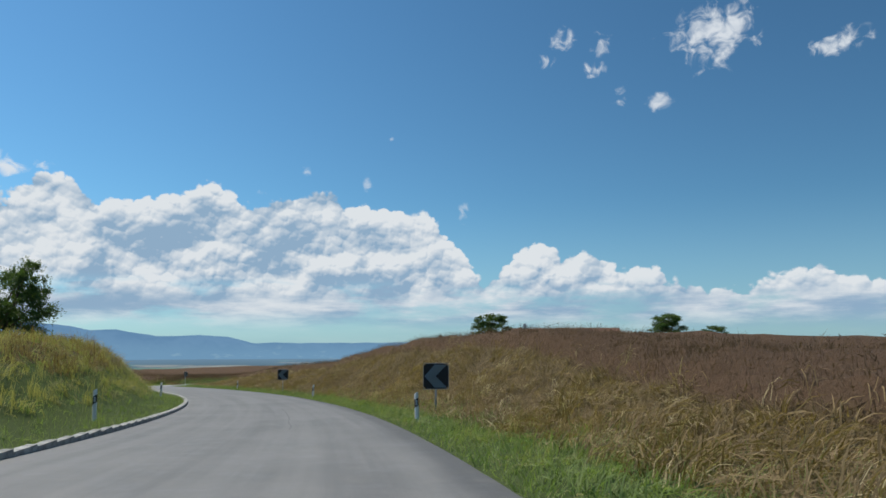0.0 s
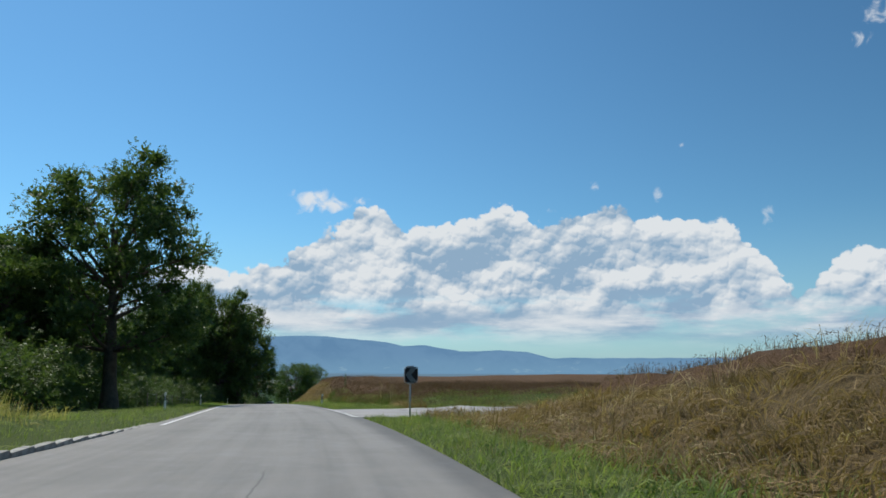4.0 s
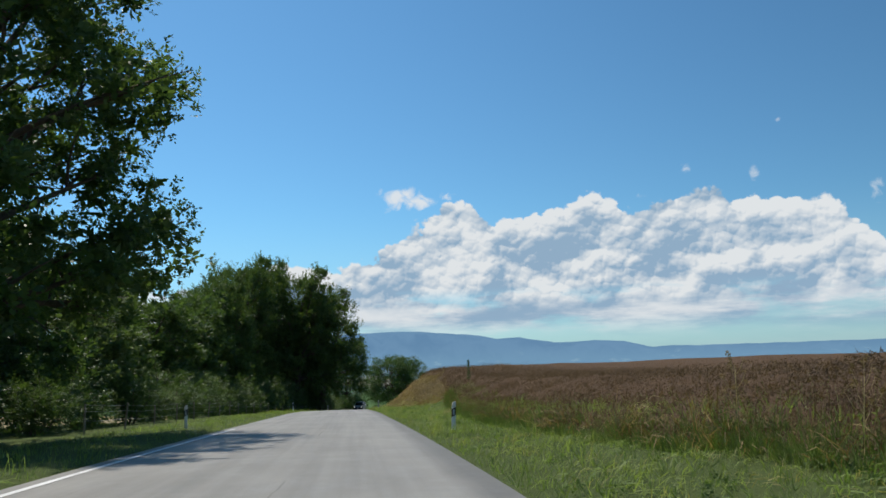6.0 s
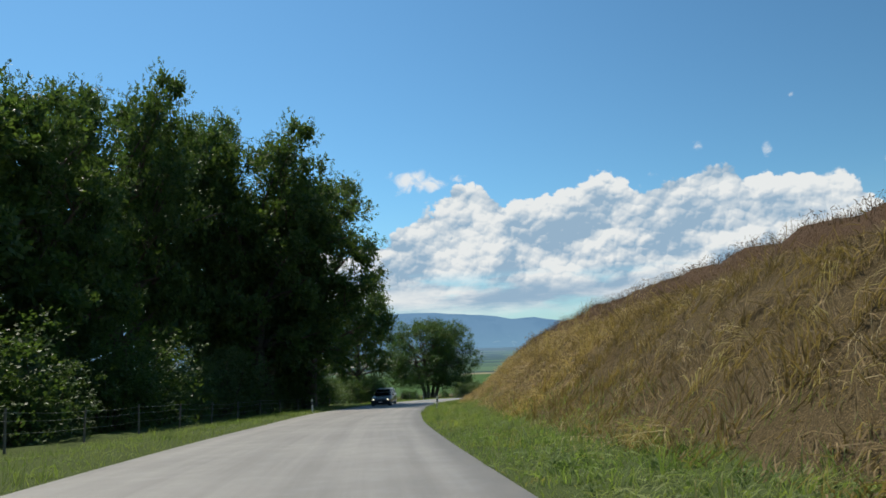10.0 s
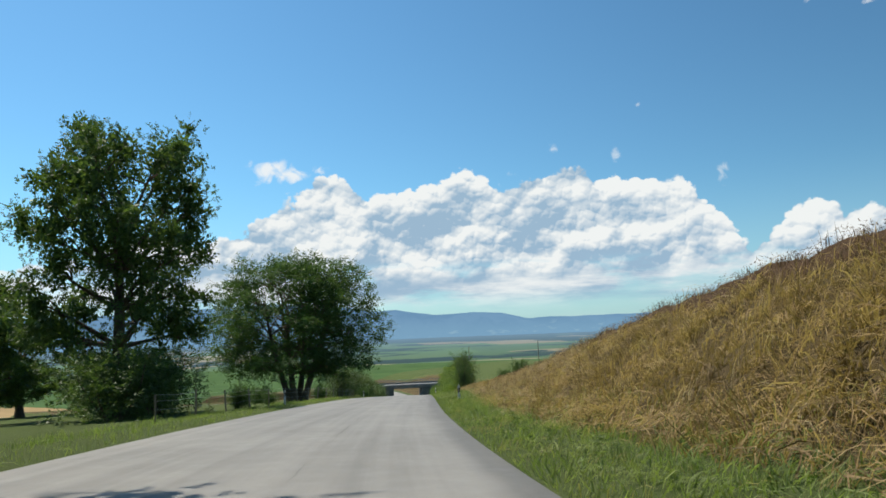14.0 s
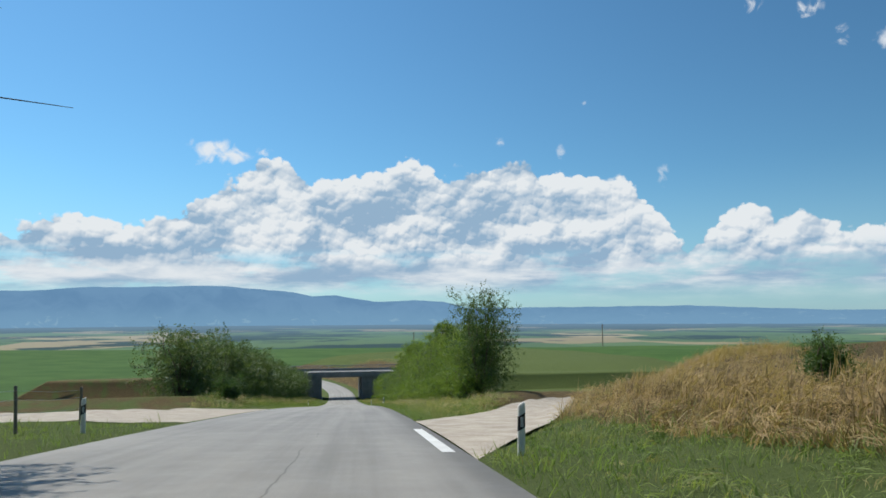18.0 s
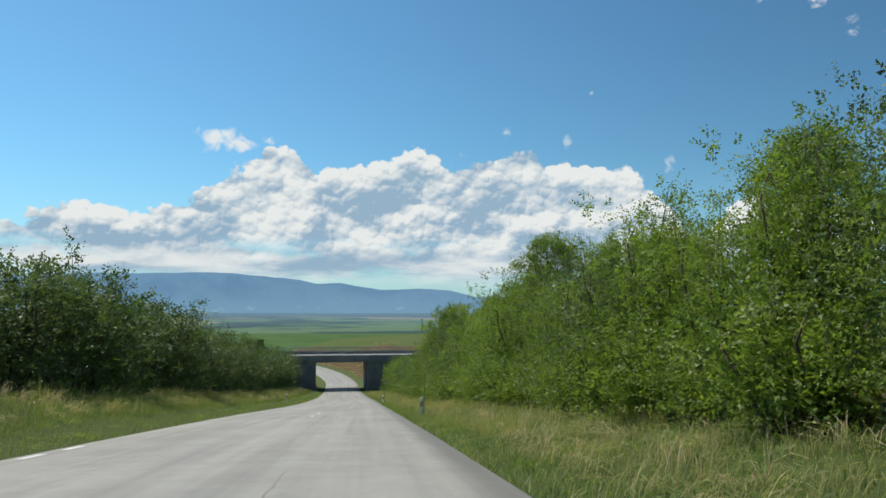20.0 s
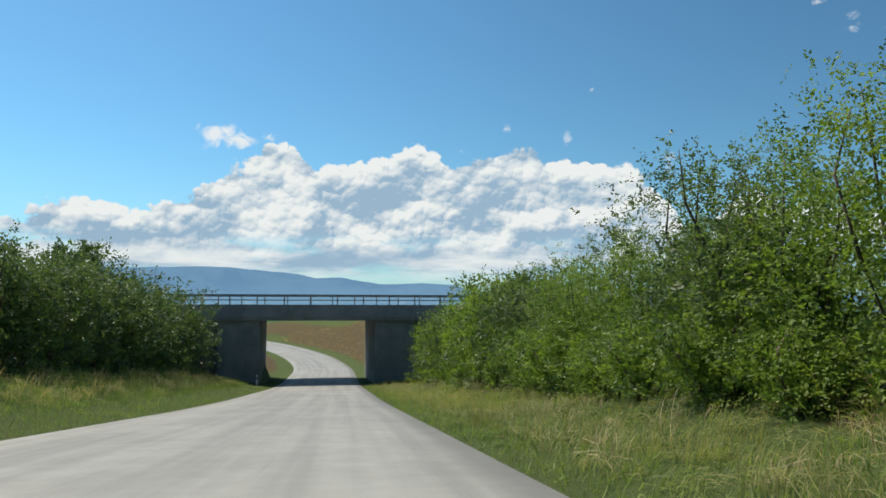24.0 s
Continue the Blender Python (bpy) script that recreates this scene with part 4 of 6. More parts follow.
apron("field_track", np.linspace(346, 371, 18), -np.linspace(5.4, 29, 30), "pale dirt track leading off between hedge and meadow", M_GRAVEL)


def drain():
    """A narrow dark slot drain let into the side road's surface."""
    ss, bm = np.linspace(107.4, 103.2, 8), bmesh.new()
    for i in range(7):
        quad = []
        for s, k in ((ss[i], -1), (ss[i], 1), (ss[i + 1], 1), (ss[i + 1], -1)):
            u = 4.1 + (107.4 - s) * 0.36 + 0.06 * k
            x, y = at(s, u)
            quad.append(bm.verts.new((float(x), float(y), float(ground_z(s, u) + bed(s, u)) + 0.032)))
        bm.faces.new(quad)
    bmesh.ops.solidify(bm, geom=bm.faces[:], thickness=0.008)
    return tagged(part("slot_drain", bm, M_BLACK), "dark narrow slot drain across the side road", "drain")


drain()


# ---- bridge over the road ----
def bridge():
    root = empty("bridge", 502.0, -3.6, float(z_road(502)), 3.0)
    w0, w1, deep, soffit = -4.15, 5.45, 11.0, 5.35
    for name, x0, x1 in (("abutment", w0 - 3.4, w0), ("abutment", w1, w1 + 3.4)):
        part(name, box(bmesh.new(), (x0, 0, -1.2), (x1, deep, soffit), 0.03), M_CONCRETE, root, "stained concrete abutment wall")
    for sx in (-1, 1):
        bm = bmesh.new()
        a = w0 - 3.4 if sx < 0 else w1 + 3.4
        far = a + sx * 5.5
        pts = [(a, 0.3, -1.2), (far, -0.9, -1.2), (far, -0.9, 3.2), (a, 0.3, soffit)]
        f = bm.faces.new([bm.verts.new(p) for p in pts])
        bmesh.ops.solidify(bm, geom=[f], thickness=0.5)
        part("wing_wall", bm, M_CONCRETE, root)
    bm = box(bmesh.new(), (-16, -0.35, soffit), (16, deep + 0.35, soffit + 0.85), 0.03)
    part("deck", bm, M_CONCRETE, root, "grey concrete bridge deck")
    for y in (-0.45, deep + 0.15):
        part("edge_beam", box(bmesh.new(), (-16, y, soffit + 0.25), (16, y + 0.3, soffit + 1.3), 0.025), M_CONCRETE, root)
        y0 = y + 0.15
        for z, r in ((2.12, 0.075), (1.72, 0.035)):
            part("rail", box(bmesh.new(), (-16, y0 - r, soffit + z - r), (16, y0 + r, soffit + z + r), 0.01), M_RAIL, root, "weathered steel rail")
        for i in range(15):
            x = -15.4 + i * 2.2
            part("rail_post", box(bmesh.new(), (x - 0.05, y0 - 0.06, soffit + 1.15), (x + 0.05, y0 + 0.06, soffit + 2.15), 0.008), M_RAIL, root)
    return tagged(root, "grey concrete underpass bridge with steel railings", "bridge")


bridge()


# ---- oncoming car ----
M_PAINT, nP, bP = material("car_paint", 0.28, 0.2, 0.5)
bP.inputs["Base Color"].default_value = (0.008, 0.010, 0.014, 1)
bP.inputs["Coat Weight"].default_value, bP.inputs["Coat Roughness"].default_value = 0.6, 0.06
nP.put(bP.inputs["Roughness"], nP.smooth(nP.noise(place(nP), 6.0, 4.0), 0.3, 0.7, 0.26, 0.36))
M_GLASS, nG, bG = material("car_glass", 0.04, 0.0, 0.5)
bG.inputs["Base Color"].default_value = (0.012, 0.015, 0.016, 1)
M_TYRE = mottled("tyre", (0.018, 0.018, 0.019), (0.03, 0.03, 0.03), 5.0, 60.0, 0.9)
M_RIM = mottled("alloy", (0.35, 0.36, 0.37), (0.26, 0.27, 0.28), 4.0, 40.0, 0.35, 0.9)
M_TRIM = mottled("black_trim", (0.015, 0.015, 0.016), (0.03, 0.03, 0.031), 5.0, 50.0, 0.6)
M_LAMP, nL, bL = material("headlight", 0.1, 0.0, 0.5)
bL.inputs["Base Color"].default_value = (0.8, 0.8, 0.75, 1)
bL.inputs["Emission Color"].default_value, bL.inputs["Emission Strength"].default_value = (1.0, 0.88, 0.62, 1), 1.1


def car(s, u):
    """A dark estate-shaped hatchback facing back along the road; its nose is at -y."""
    root = empty("car", s, u, float(z_road(s)) + 0.05)
    # cross-sections of the lower body along its length: y, half width at sill, waist, half width at waist, top
    sec = [(-2.15, 0.62, 0.28, 0.70, 0.60), (-2.05, 0.78, 0.22, 0.82, 0.70), (-1.6, 0.84, 0.20, 0.87, 0.82), (-0.95, 0.86, 0.20, 0.88, 0.93),
           (0.3, 0.86, 0.20, 0.88, 0.95), (1.5, 0.85, 0.20, 0.87, 0.97), (2.05, 0.80, 0.24, 0.82, 0.95), (2.15, 0.70, 0.32, 0.74, 0.85)]
    bm, rings = bmesh.new(), []
    for y, w0, z0, w1, z1 in sec:
        prof = [(-w0, z0), (-w1 - 0.02, z0 + 0.22), (-w1, z1 - 0.1), (-w1 + 0.07, z1), (w1 - 0.07, z1), (w1, z1 - 0.1), (w1 + 0.02, z0 + 0.22), (w0, z0)]
        rings.append([bm.verts.new((x, y, z)) for x, z in prof])
    for a, b in zip(rings, rings[1:]):
        for k in range(7):
            bm.faces.new((a[k], a[k + 1], b[k + 1], b[k]))
        bm.faces.new((a[7], a[0], b[0], b[7]))
    bm.faces.new(rings[0][::-1])
    bm.faces.new(rings[-1])
    bmesh.ops.recalc_face_normals(bm, faces=bm.faces[:])
    bmesh.ops.bevel(bm, geom=bm.edges[:], offset=0.025, segments=2, affect="EDGES", profile=0.7)
    part("body", bm, M_PAINT, root, "glossy black painted body", True)
    # the upper body: one shell of roof and pillars, with the panes set just proud of it
    bm, rings = bmesh.new(), []
    for z, w, y0, y1 in ((0.90, 0.80, -1.08, 2.02), (1.20, 0.70, -0.64, 1.82), (1.40, 0.625, -0.32, 1.62), (1.455, 0.57, -0.16, 1.48)):
        rings.append([bm.verts.new(c) for c in ((-w, y0 + 0.10, z), (-w * 0.9, y0, z), (w * 0.9, y0, z), (w, y0 + 0.10, z), (w, y1 - 0.1, z), (w * 0.9, y1, z), (-w * 0.9, y1, z), (-w, y1 - 0.1, z))])
    for a, b in zip(rings, rings[1:]):
        for k in range(8):
            bm.faces.new((a[k], a[(k + 1) % 8], b[(k + 1) % 8], b[k]))
    bm.faces.new(rings[-1])
    bmesh.ops.recalc_face_normals(bm, faces=bm.faces[:])
    bmesh.ops.bevel(bm, geom=bm.edges[:], offset=0.015, segments=2, affect="EDGES", profile=0.7)
    part("roof", bm, M_PAINT, root, "black roof and pillars", True)

    def pane(name, corners):
        b2 = bmesh.new()
        f = b2.faces.new([b2.verts.new(c) for c in corners])
        bmesh.ops.solidify(b2, geom=[f], thickness=0.006)
        return part(name, b2, M_GLASS, root, "dark tinted glass")

    pane("windscreen", [(-0.66, -1.045, 0.93), (0.66, -1.045, 0.93), (0.545, -0.345, 1.395), (-0.545, -0.345, 1.395)])
    pane("rear_window", [(-0.62, 1.99, 1.0), (-0.54, 1.66, 1.38), (0.54, 1.66, 1.38), (0.62, 1.99, 1.0)])
    for x in (-1, 1):
        pane("side_window", [(x * 0.788, -0.80, 0.96), (x * 0.788, 0.50, 0.96), (x * 0.640, 0.52, 1.385), (x * 0.640, -0.18, 1.385)])
        pane("side_window", [(x * 0.788, 0.60, 0.96), (x * 0.788, 1.75, 0.96), (x * 0.640, 1.45, 1.385), (x * 0.640, 0.60, 1.385)])
        part("mirror", box(bmesh.new(), (x * 0.93 - 0.1, -0.92, 0.93), (x * 0.93 + 0.1, -0.78, 1.05), 0.045), M_TRIM, root, "door mirror", True)
        part("headlight", rod(bmesh.new(), (x * 0.62, -1.98, 0.66), (x * 0.62, -2.135, 0.66), 0.085, 0.07, 16), M_LAMP, root, "lit headlight", True)
        for y in (-1.35, 1.32):
            wheel = part("wheel", rod(bmesh.new(), (x * 0.62, y, 0.30), (x * 0.86, y, 0.30), 0.30, n=28), M_TYRE, root, "black tyre", True)
            part("rim", rod(bmesh.new(), (x * 0.80, y, 0.30), (x * 0.875, y, 0.30), 0.19, 0.17, 20), M_RIM, wheel, "grey alloy rim")
    part("grille", box(bmesh.new(), (-0.40, -2.19, 0.50), (0.40, -2.10, 0.64), 0.02), M_TRIM, root)
    part("air_intake", box(bmesh.new(), (-0.62, -2.18, 0.27), (0.62, -2.06, 0.42), 0.02), M_TRIM, root)
    part("number_plate", box(bmesh.new(), (-0.15, -2.215, 0.42), (0.15, -2.195, 0.50), 0.004), M_POST_W, root, "blank pale number plate")
    return tagged(root, "black hatchback with lit headlights facing down the road", "car")


car(241.8, -3.2)


# ---- trees, shrubs and grass ----
rng = np.random.default_rng(7)


def unit(v):
    return v / np.maximum(np.linalg.norm(v, axis=1, keepdims=True), 1e-6)


def leaf_mesh(name, blobs, count, size, mat, per=9, twig=0.3, shell=0.72, inner=0.15, fan=2.5, kite=False, flat=0.8, core=None):
    """Leaves set along short twigs that point out of blobs (centre, radii); inner: the share of larger leaf fans deep inside."""
    weight = np.array([b[1][0] * b[1][2] for b in blobs])
    weight = weight / weight.sum()
    centre, radii = np.array([b[0] for b in blobs]), np.array([b[1] for b in blobs])

    def twigs(n, per_, lo, hi, size_, long):
        pick = rng.choice(len(blobs), n // per_, p=weight)
        d = unit(rng.normal(size=(len(pick), 3)))
        foot = centre[pick] + d * radii[pick] * rng.uniform(lo, hi, (len(pick), 1))
        a = unit(d * 0.8 + rng.normal(size=d.shape) * 0.5 + np.array([0, 0, 0.2]))
        nrm = rng.normal(size=d.shape) * 0.55 + d * 0.35 + np.array([0, 0, flat])
        nrm = unit(nrm - a * (nrm * a).sum(1, keepdims=True))
        side = np.cross(nrm, a)
        t = np.tile((np.arange(per_) + 0.5) / per_, len(pick))[:, None]
        sign = np.tile(np.where(np.arange(per_) % 2, 1.0, -1.0), len(pick))[:, None]
        foot, a, nrm, side = (np.repeat(q, per_, 0) for q in (foot, a, nrm, side))
        p = foot + a * long * (t - 0.4) * rng.uniform(0.8, 1.2, t.shape) + rng.normal(size=foot.shape) * long * 0.09
        go = unit(a * (0.45 + 0.5 * t) + side * sign * (1.0 - 0.5 * t) + rng.normal(size=a.shape) * 0.3)
        wide = unit(np.cross(nrm + rng.normal(size=a.shape) * 0.35, go))
        L = size_ * rng.uniform(0.65, 1.2, t.shape) * (1.1 - 0.3 * t)
        if kite:
            return np.stack([p, p + go * L * 0.45 + wide * L * 0.27, p + go * L, p + go * L * 0.45 - wide * L * 0.27], 1).reshape(-1, 3)
        return np.stack([p, p + go * L * 0.8 + wide * L * 0.3, p + go * L * 0.8 - wide * L * 0.3], 1).reshape(-1, 3)

    v = twigs(count, per, shell, 1.05, size, twig)
    if core is not None:
        n, c, r, big_ = core
        blobs, weight, centre, radii = [c], np.array([1.0]), np.array([c]), np.array([r])
        v = np.concatenate([v, twigs(n, 3, 0.0, 0.95, big_, 0.3)])
    elif inner:
        v = np.concatenate([v, twigs(int(count * inner), 3, 0.0, 0.6, size * fan, twig * 1.2)])
    return raw(name, v, np.arange(len(v)).reshape(-1, 4 if kite else 3), [mat])


def limb_points(a, b, bend, n=5):
    a, b = Vector(a), Vector(b)
    side = Vector((random.uniform(-1, 1), random.uniform(-1, 1), random.uniform(-0.2, 0.6))) * bend
    return [a.lerp(b, t) + side * math.sin(math.pi * t) for t in [i / (n - 1) for i in range(n)]]


def tree(name, height, radius, clear, leaf, count, mat, stems=1, lean=0.0, lobes=16, label="", thick=0.03, shell=0.66, squash=0.68, inner=0.40, twig=0.36, fan=2.4, kite=True, full=False):
    """A tapering trunk, forking limbs and a crown of leaf sprays round the limbs' ends."""
    random.seed(len(label) * 31 + int(height * 10) + stems)
    root = new(name)
    base_r = height * thick
    wood, limbs, blobs = bmesh.new(), [], []
    heads = []
    for k in range(stems):
        a = k * math.tau / stems + random.uniform(-0.4, 0.4)
        out = 0 if stems == 1 else base_r * 0.9
        foot = Vector((out * math.cos(a), out * math.sin(a), -0.3))
        top = Vector(((radius * 0.35 if stems > 1 else lean) * math.cos(a), (radius * 0.35 if stems > 1 else lean) * math.sin(a), height * (0.72 if stems == 1 else random.uniform(0.55, 0.75))))
        pts = limb_points(foot, top, height * 0.03, 7)
        r0 = base_r / (1 if stems == 1 else 1.7)
        tube(wood, pts, [r0 * (1.35 if i == 0 else 1 - 0.8 * i / 6) for i in range(7)], 10)
        heads.append((pts, r0))
    for i in range(lobes):
        pts, r0 = heads[i % len(heads)]
        f = 0.25 + 0.7 * (i + random.random()) / lobes
        start = pts[min(5, 1 + int(f * 5))]
        a = i * 2.4 + random.uniform(-0.4, 0.4)
        h = clear + (height - clear) * (0.12 + 0.80 * (i + 0.5) / lobes)
        t = (h - clear) / (height - clear)
        reach = radius * (0.35 + 0.75 * math.sin(math.pi * min(0.98, 0.18 + 0.74 * t))) * random.uniform(0.62, 0.92)
        if full:                           # a round crown, filled to its middle
            reach = radius * 1.0 * math.sqrt(max(0.04, 1 - ((t - 0.46) / 0.50) ** 2)) * random.uniform(0.55, 1.0)
        end = Vector((reach * math.cos(a) * 0.8, reach * math.sin(a) * 0.8, h))
        limb = bmesh.new()
        limbs.append(limb)
        tube(limb, limb_points(start, end, radius * 0.08), [r0 * 0.34, r0 * 0.26, r0 * 0.19, r0 * 0.12, r0 * 0.05], 6)
        for j in range(3):
            q = end + Vector((random.uniform(-1, 1), random.uniform(-1, 1), random.uniform(-0.5, 0.8))) * radius * 0.28
            tube(limb, limb_points(end.lerp(start, 0.3), q, radius * 0.04, 4), [r0 * 0.12, r0 * 0.09, r0 * 0.06, r0 * 0.02], 5)
        rr = radius * (random.uniform(0.19, 0.27) if full else random.uniform(0.27, 0.42))
        blobs.append((tuple(end), (rr * 0.80, rr * 0.80, rr * squash * 0.95)))
        for j in range(6):                 # rounded clumps standing out of the lobe
            d = Vector((random.gauss(0, 1), random.gauss(0, 1), random.gauss(0.35, 0.9))).normalized()
            c, k = end + Vector((d.x, d.y, d.z * squash)) * rr * 0.82, rr * random.uniform(0.32, 0.52)
            blobs.append((tuple(c), (k, k, k * 0.8)))
    blobs.append(((0, 0, clear + (height - clear) * 0.5), (radius * 0.5, radius * 0.5, (height - clear) * 0.36)))
    blobs.append(((0, 0, height * 0.9), (radius * 0.3, radius * 0.3, height * 0.09)))
    part("trunk", wood, M_BARK, root, "grey-brown bark trunk", True)
    for limb in limbs:
        part("limb", limb, M_BARK, root, "", True)
    crown = new("crown", leaf_mesh("crown", blobs, count, leaf, mat, shell=shell, inner=inner, twig=twig, fan=fan, kite=kite))
    crown.parent = root
    return tagged(root, label, "tree")


def shrub(name, height, radius, leaf, count, mat, label, shoots=10, shell=0.72, kite=False):
    """Many stems from the ground with leaves down to the foot and loose shoots at the top."""
    random.seed(len(label) * 17 + shoots)
    root = new(name)
    stems, blobs = [], []
    for i in range(9):
        a = i * 2.4 + random.uniform(-0.3, 0.3)
        w = radius * (0.15 + 0.55 * (i / 8))
        mid = Vector((w * math.cos(a), w * math.sin(a), height * random.uniform(0.5, 0.7)))
        tip = mid + Vector((random.uniform(-0.3, 0.3), random.uniform(-0.3, 0.3), height * random.uniform(0.14, 0.30) * (1.1 - 0.5 * i / 8)))
        low = limb_points((0.12 * math.cos(a), 0.12 * math.sin(a), -0.2), mid, 0.25, 4)
        stems.append(tube(bmesh.new(), low + [mid.lerp(tip, 0.5), tip], [0.05, 0.04, 0.03, 0.024, 0.015, 0.005], 6))
        for t in (0.25, 0.5, 0.75, 1.0):
            blobs.append((tuple(mid.lerp(tip, t)), (0.55 - 0.3 * t, 0.55 - 0.3 * t, 0.42)))
    for i in range(18):
        a, h = i * 2.4, height * (0.06 + 0.72 * i / 17)
        w = radius * (0.72 if h < height * 0.55 else 0.72 - 0.5 * (h / height - 0.55) / 0.45)
        rr = radius * random.uniform(0.34, 0.54)
        blobs.append(((w * math.cos(a), w * math.sin(a), h), (rr, rr, rr * 0.85)))
    blobs.append(((0, 0, height * 0.5), (radius * 0.55, radius * 0.55, height * 0.38)))
    # branches that reach out of the mass, each a row of small tufts
    for i in range(shoots):
        a, h = i * 2.4 + 1.0, height * (0.30 + 0.52 * i / shoots)
        for t in (0.70, 0.82, 0.94, 1.06):
            r = radius * t * (1.05 - 0.45 * max(0, h / height - 0.5))
            blobs.append(((r * math.cos(a), r * math.sin(a), h + 0.35 * height * (t - 0.75)), (0.42 - 0.26 * (t - 0.75), 0.42 - 0.26 * (t - 0.75), 0.22)))
    for stem in stems:
        part("stem", stem, M_BARK, root, "", True)
    crown = new("crown", leaf_mesh("crown", blobs, count, leaf, mat, per=9, twig=leaf * 3.2, shell=shell, kite=kite, core=(5200, (0, 0, height * 0.37), (radius * 0.72, radius * 0.72, height * 0.36), 0.145)))
    crown.parent = root
    return tagged(root, label, "shrub")


def spot(s, u, scale=1.0, wide=1.0, sink=0.15):
    x, y = at(s, u)
    return pose(float(x), float(y), float(ground_z(s, u)) - sink, random.uniform(-2, 2), random.uniform(-2, 2), random.uniform(0, 360)) @ Matrix.Diagonal((scale * wide, scale * wide, scale, 1))


def scatter(kinds, rows_, group):
    """rows_: kind, s, u, height, widening. The first of each kind is the model itself."""
    used = set()
    for k, s, u, h, w in rows_:
        ob, tall = kinds[k]
        m = spot(s, u, h / tall, w)
        if k in used:
            ob2 = copy_thing(ob, m @ Matrix.Diagonal([1 / q for q in ob.scale] + [1]))      # at its own size, not the model's
        else:
            ob.matrix_world, ob2 = m, ob
            used.add(k)
        tagged(ob2, group=group)


KINDS = {
    "oak": (tree("tree", 20, 7.5, 2.4, 0.185, 50000, M_LEAF_B, lobes=30, label="large broad-crowned tree with dense dark green leaves"), 20),
    "ash": (tree("tree", 20, 5.8, 2.4, 0.18, 46000, M_LEAF_A, lobes=28, lean=0.6, label="tall ash-like tree with feathery dark leaves"), 20),
    "wood": (tree("tree", 14, 4.8, 0.8, 0.20, 24000, M_LEAF_B, lobes=22, inner=0.36, label="woodland tree with a dense green crown"), 14),
    "pale": (tree("tree", 10, 4.2, 0.6, 0.19, 15000, M_LEAF_D, lobes=16, label="silvery grey-green tree at the wood's edge"), 10),
    "round": (tree("tree", 16, 8.4, 1.3, 0.135, 120000, M_LEAF_A, stems=6, lobes=90, full=True, fan=1.8, label="round many-stemmed tree with open green crown", squash=0.74), 16),
}
KINDS["maple"] = (tree("tree", 9.5, 3.1, 0.2, 0.088, 46000, M_LEAF_C, stems=3, lobes=64, full=True, label="tall bright green tree growing up through the hedge", inner=0.7, twig=0.36, squash=0.75, fan=1.25), 9.5)
TREES = [
    ("ash", 98, -23, 14, 0.8), ("ash", 112, -21, 13.65, 0.8), ("wood", 108, -30, 13, 1.1), ("oak", 121, -24, 18, 0.85), ("oak", 131.5, -12.4, 18.9, 1.02), ("wood", 128, -19, 11.14, 1.21),
    ("wood", 147, -20, 13.46, 1.26), ("wood", 141, -25, 14.86, 1.26), ("wood", 133, -21, 13.93, 1.21), ("wood", 152, -23, 12.54, 1.26), ("pale", 157, -17.5, 9, 1.15), ("wood", 161, -25, 13.46, 1.26), ("wood", 169, -21, 12.54, 1.26), ("wood", 178, -23, 13.46, 1.26), ("wood", 187, -21, 13, 1.26),
    ("wood", 195, -20, 13, 1.26), ("wood", 202, -22, 15.32, 1.26), ("oak", 208, -22, 16.65, 0.765), ("wood", 213, -22, 18.57, 1.1), ("oak", 219, -21, 21.6, 0.765), ("ash", 224, -22, 19.6, 0.88), ("oak", 230, -21.5, 26.1, 0.723),
    ("ash", 236, -22, 22.4, 0.88), ("oak", 241, -20, 27.9, 0.723), ("wood", 245.5, -15.5, 20.43, 1.21), ("oak", 241.5, -14.6, 26.1, 0.833), ("ash", 246.0, -17.5, 18.9, 0.96), ("oak", 247.8, -11.8, 23.4, 0.969), ("wood", 255, -20, 15.79, 1.32), ("wood", 264, -20, 13.93, 1.21),
    ("oak", 287, -17.3, 18.45, 0.901), ("wood", 289, -27, 10.21, 1.21), ("wood", 270, -30, 11.14, 1.32), ("round", 324.5, -13.0, 16.6, 1.3), ("wood", 300, -46, 12.07, 1.54), ("wood", 312, -50, 13, 1.54), ("wood", 325, -52, 13, 1.54), ("wood", 338, -50, 12.07, 1.54), ("pale", 352, -40, 7.2, 1.38),
    ("maple", 374.5, 8.8, 5.611, 1), ("maple", 382.0, 9.0, 5.249, 1.1), ("maple", 387.5, 9.3, 6.335, 1.05), ("maple", 395.5, 9.4, 8.145, 1.05), ("maple", 404.5, 9.3, 7.24, 1), ("maple", 414.0, 9.8, 7.602, 0.95), ("maple", 422.5, 9.4, 6.878, 1), ("maple", 431.5, 8.4, 9.231, 1.15),
    ("maple", 437.5, 9.0, 8.507, 1), ("maple", 446.5, 9.5, 5.973, 1.1), ("maple", 456.5, 9.2, 4.706, 1.2), ("ash", 486, -17, 8.4, 0.8), ("wood", 470, -20, 8.357, 1.1),
]
scatter(KINDS, TREES, "trees along the road")

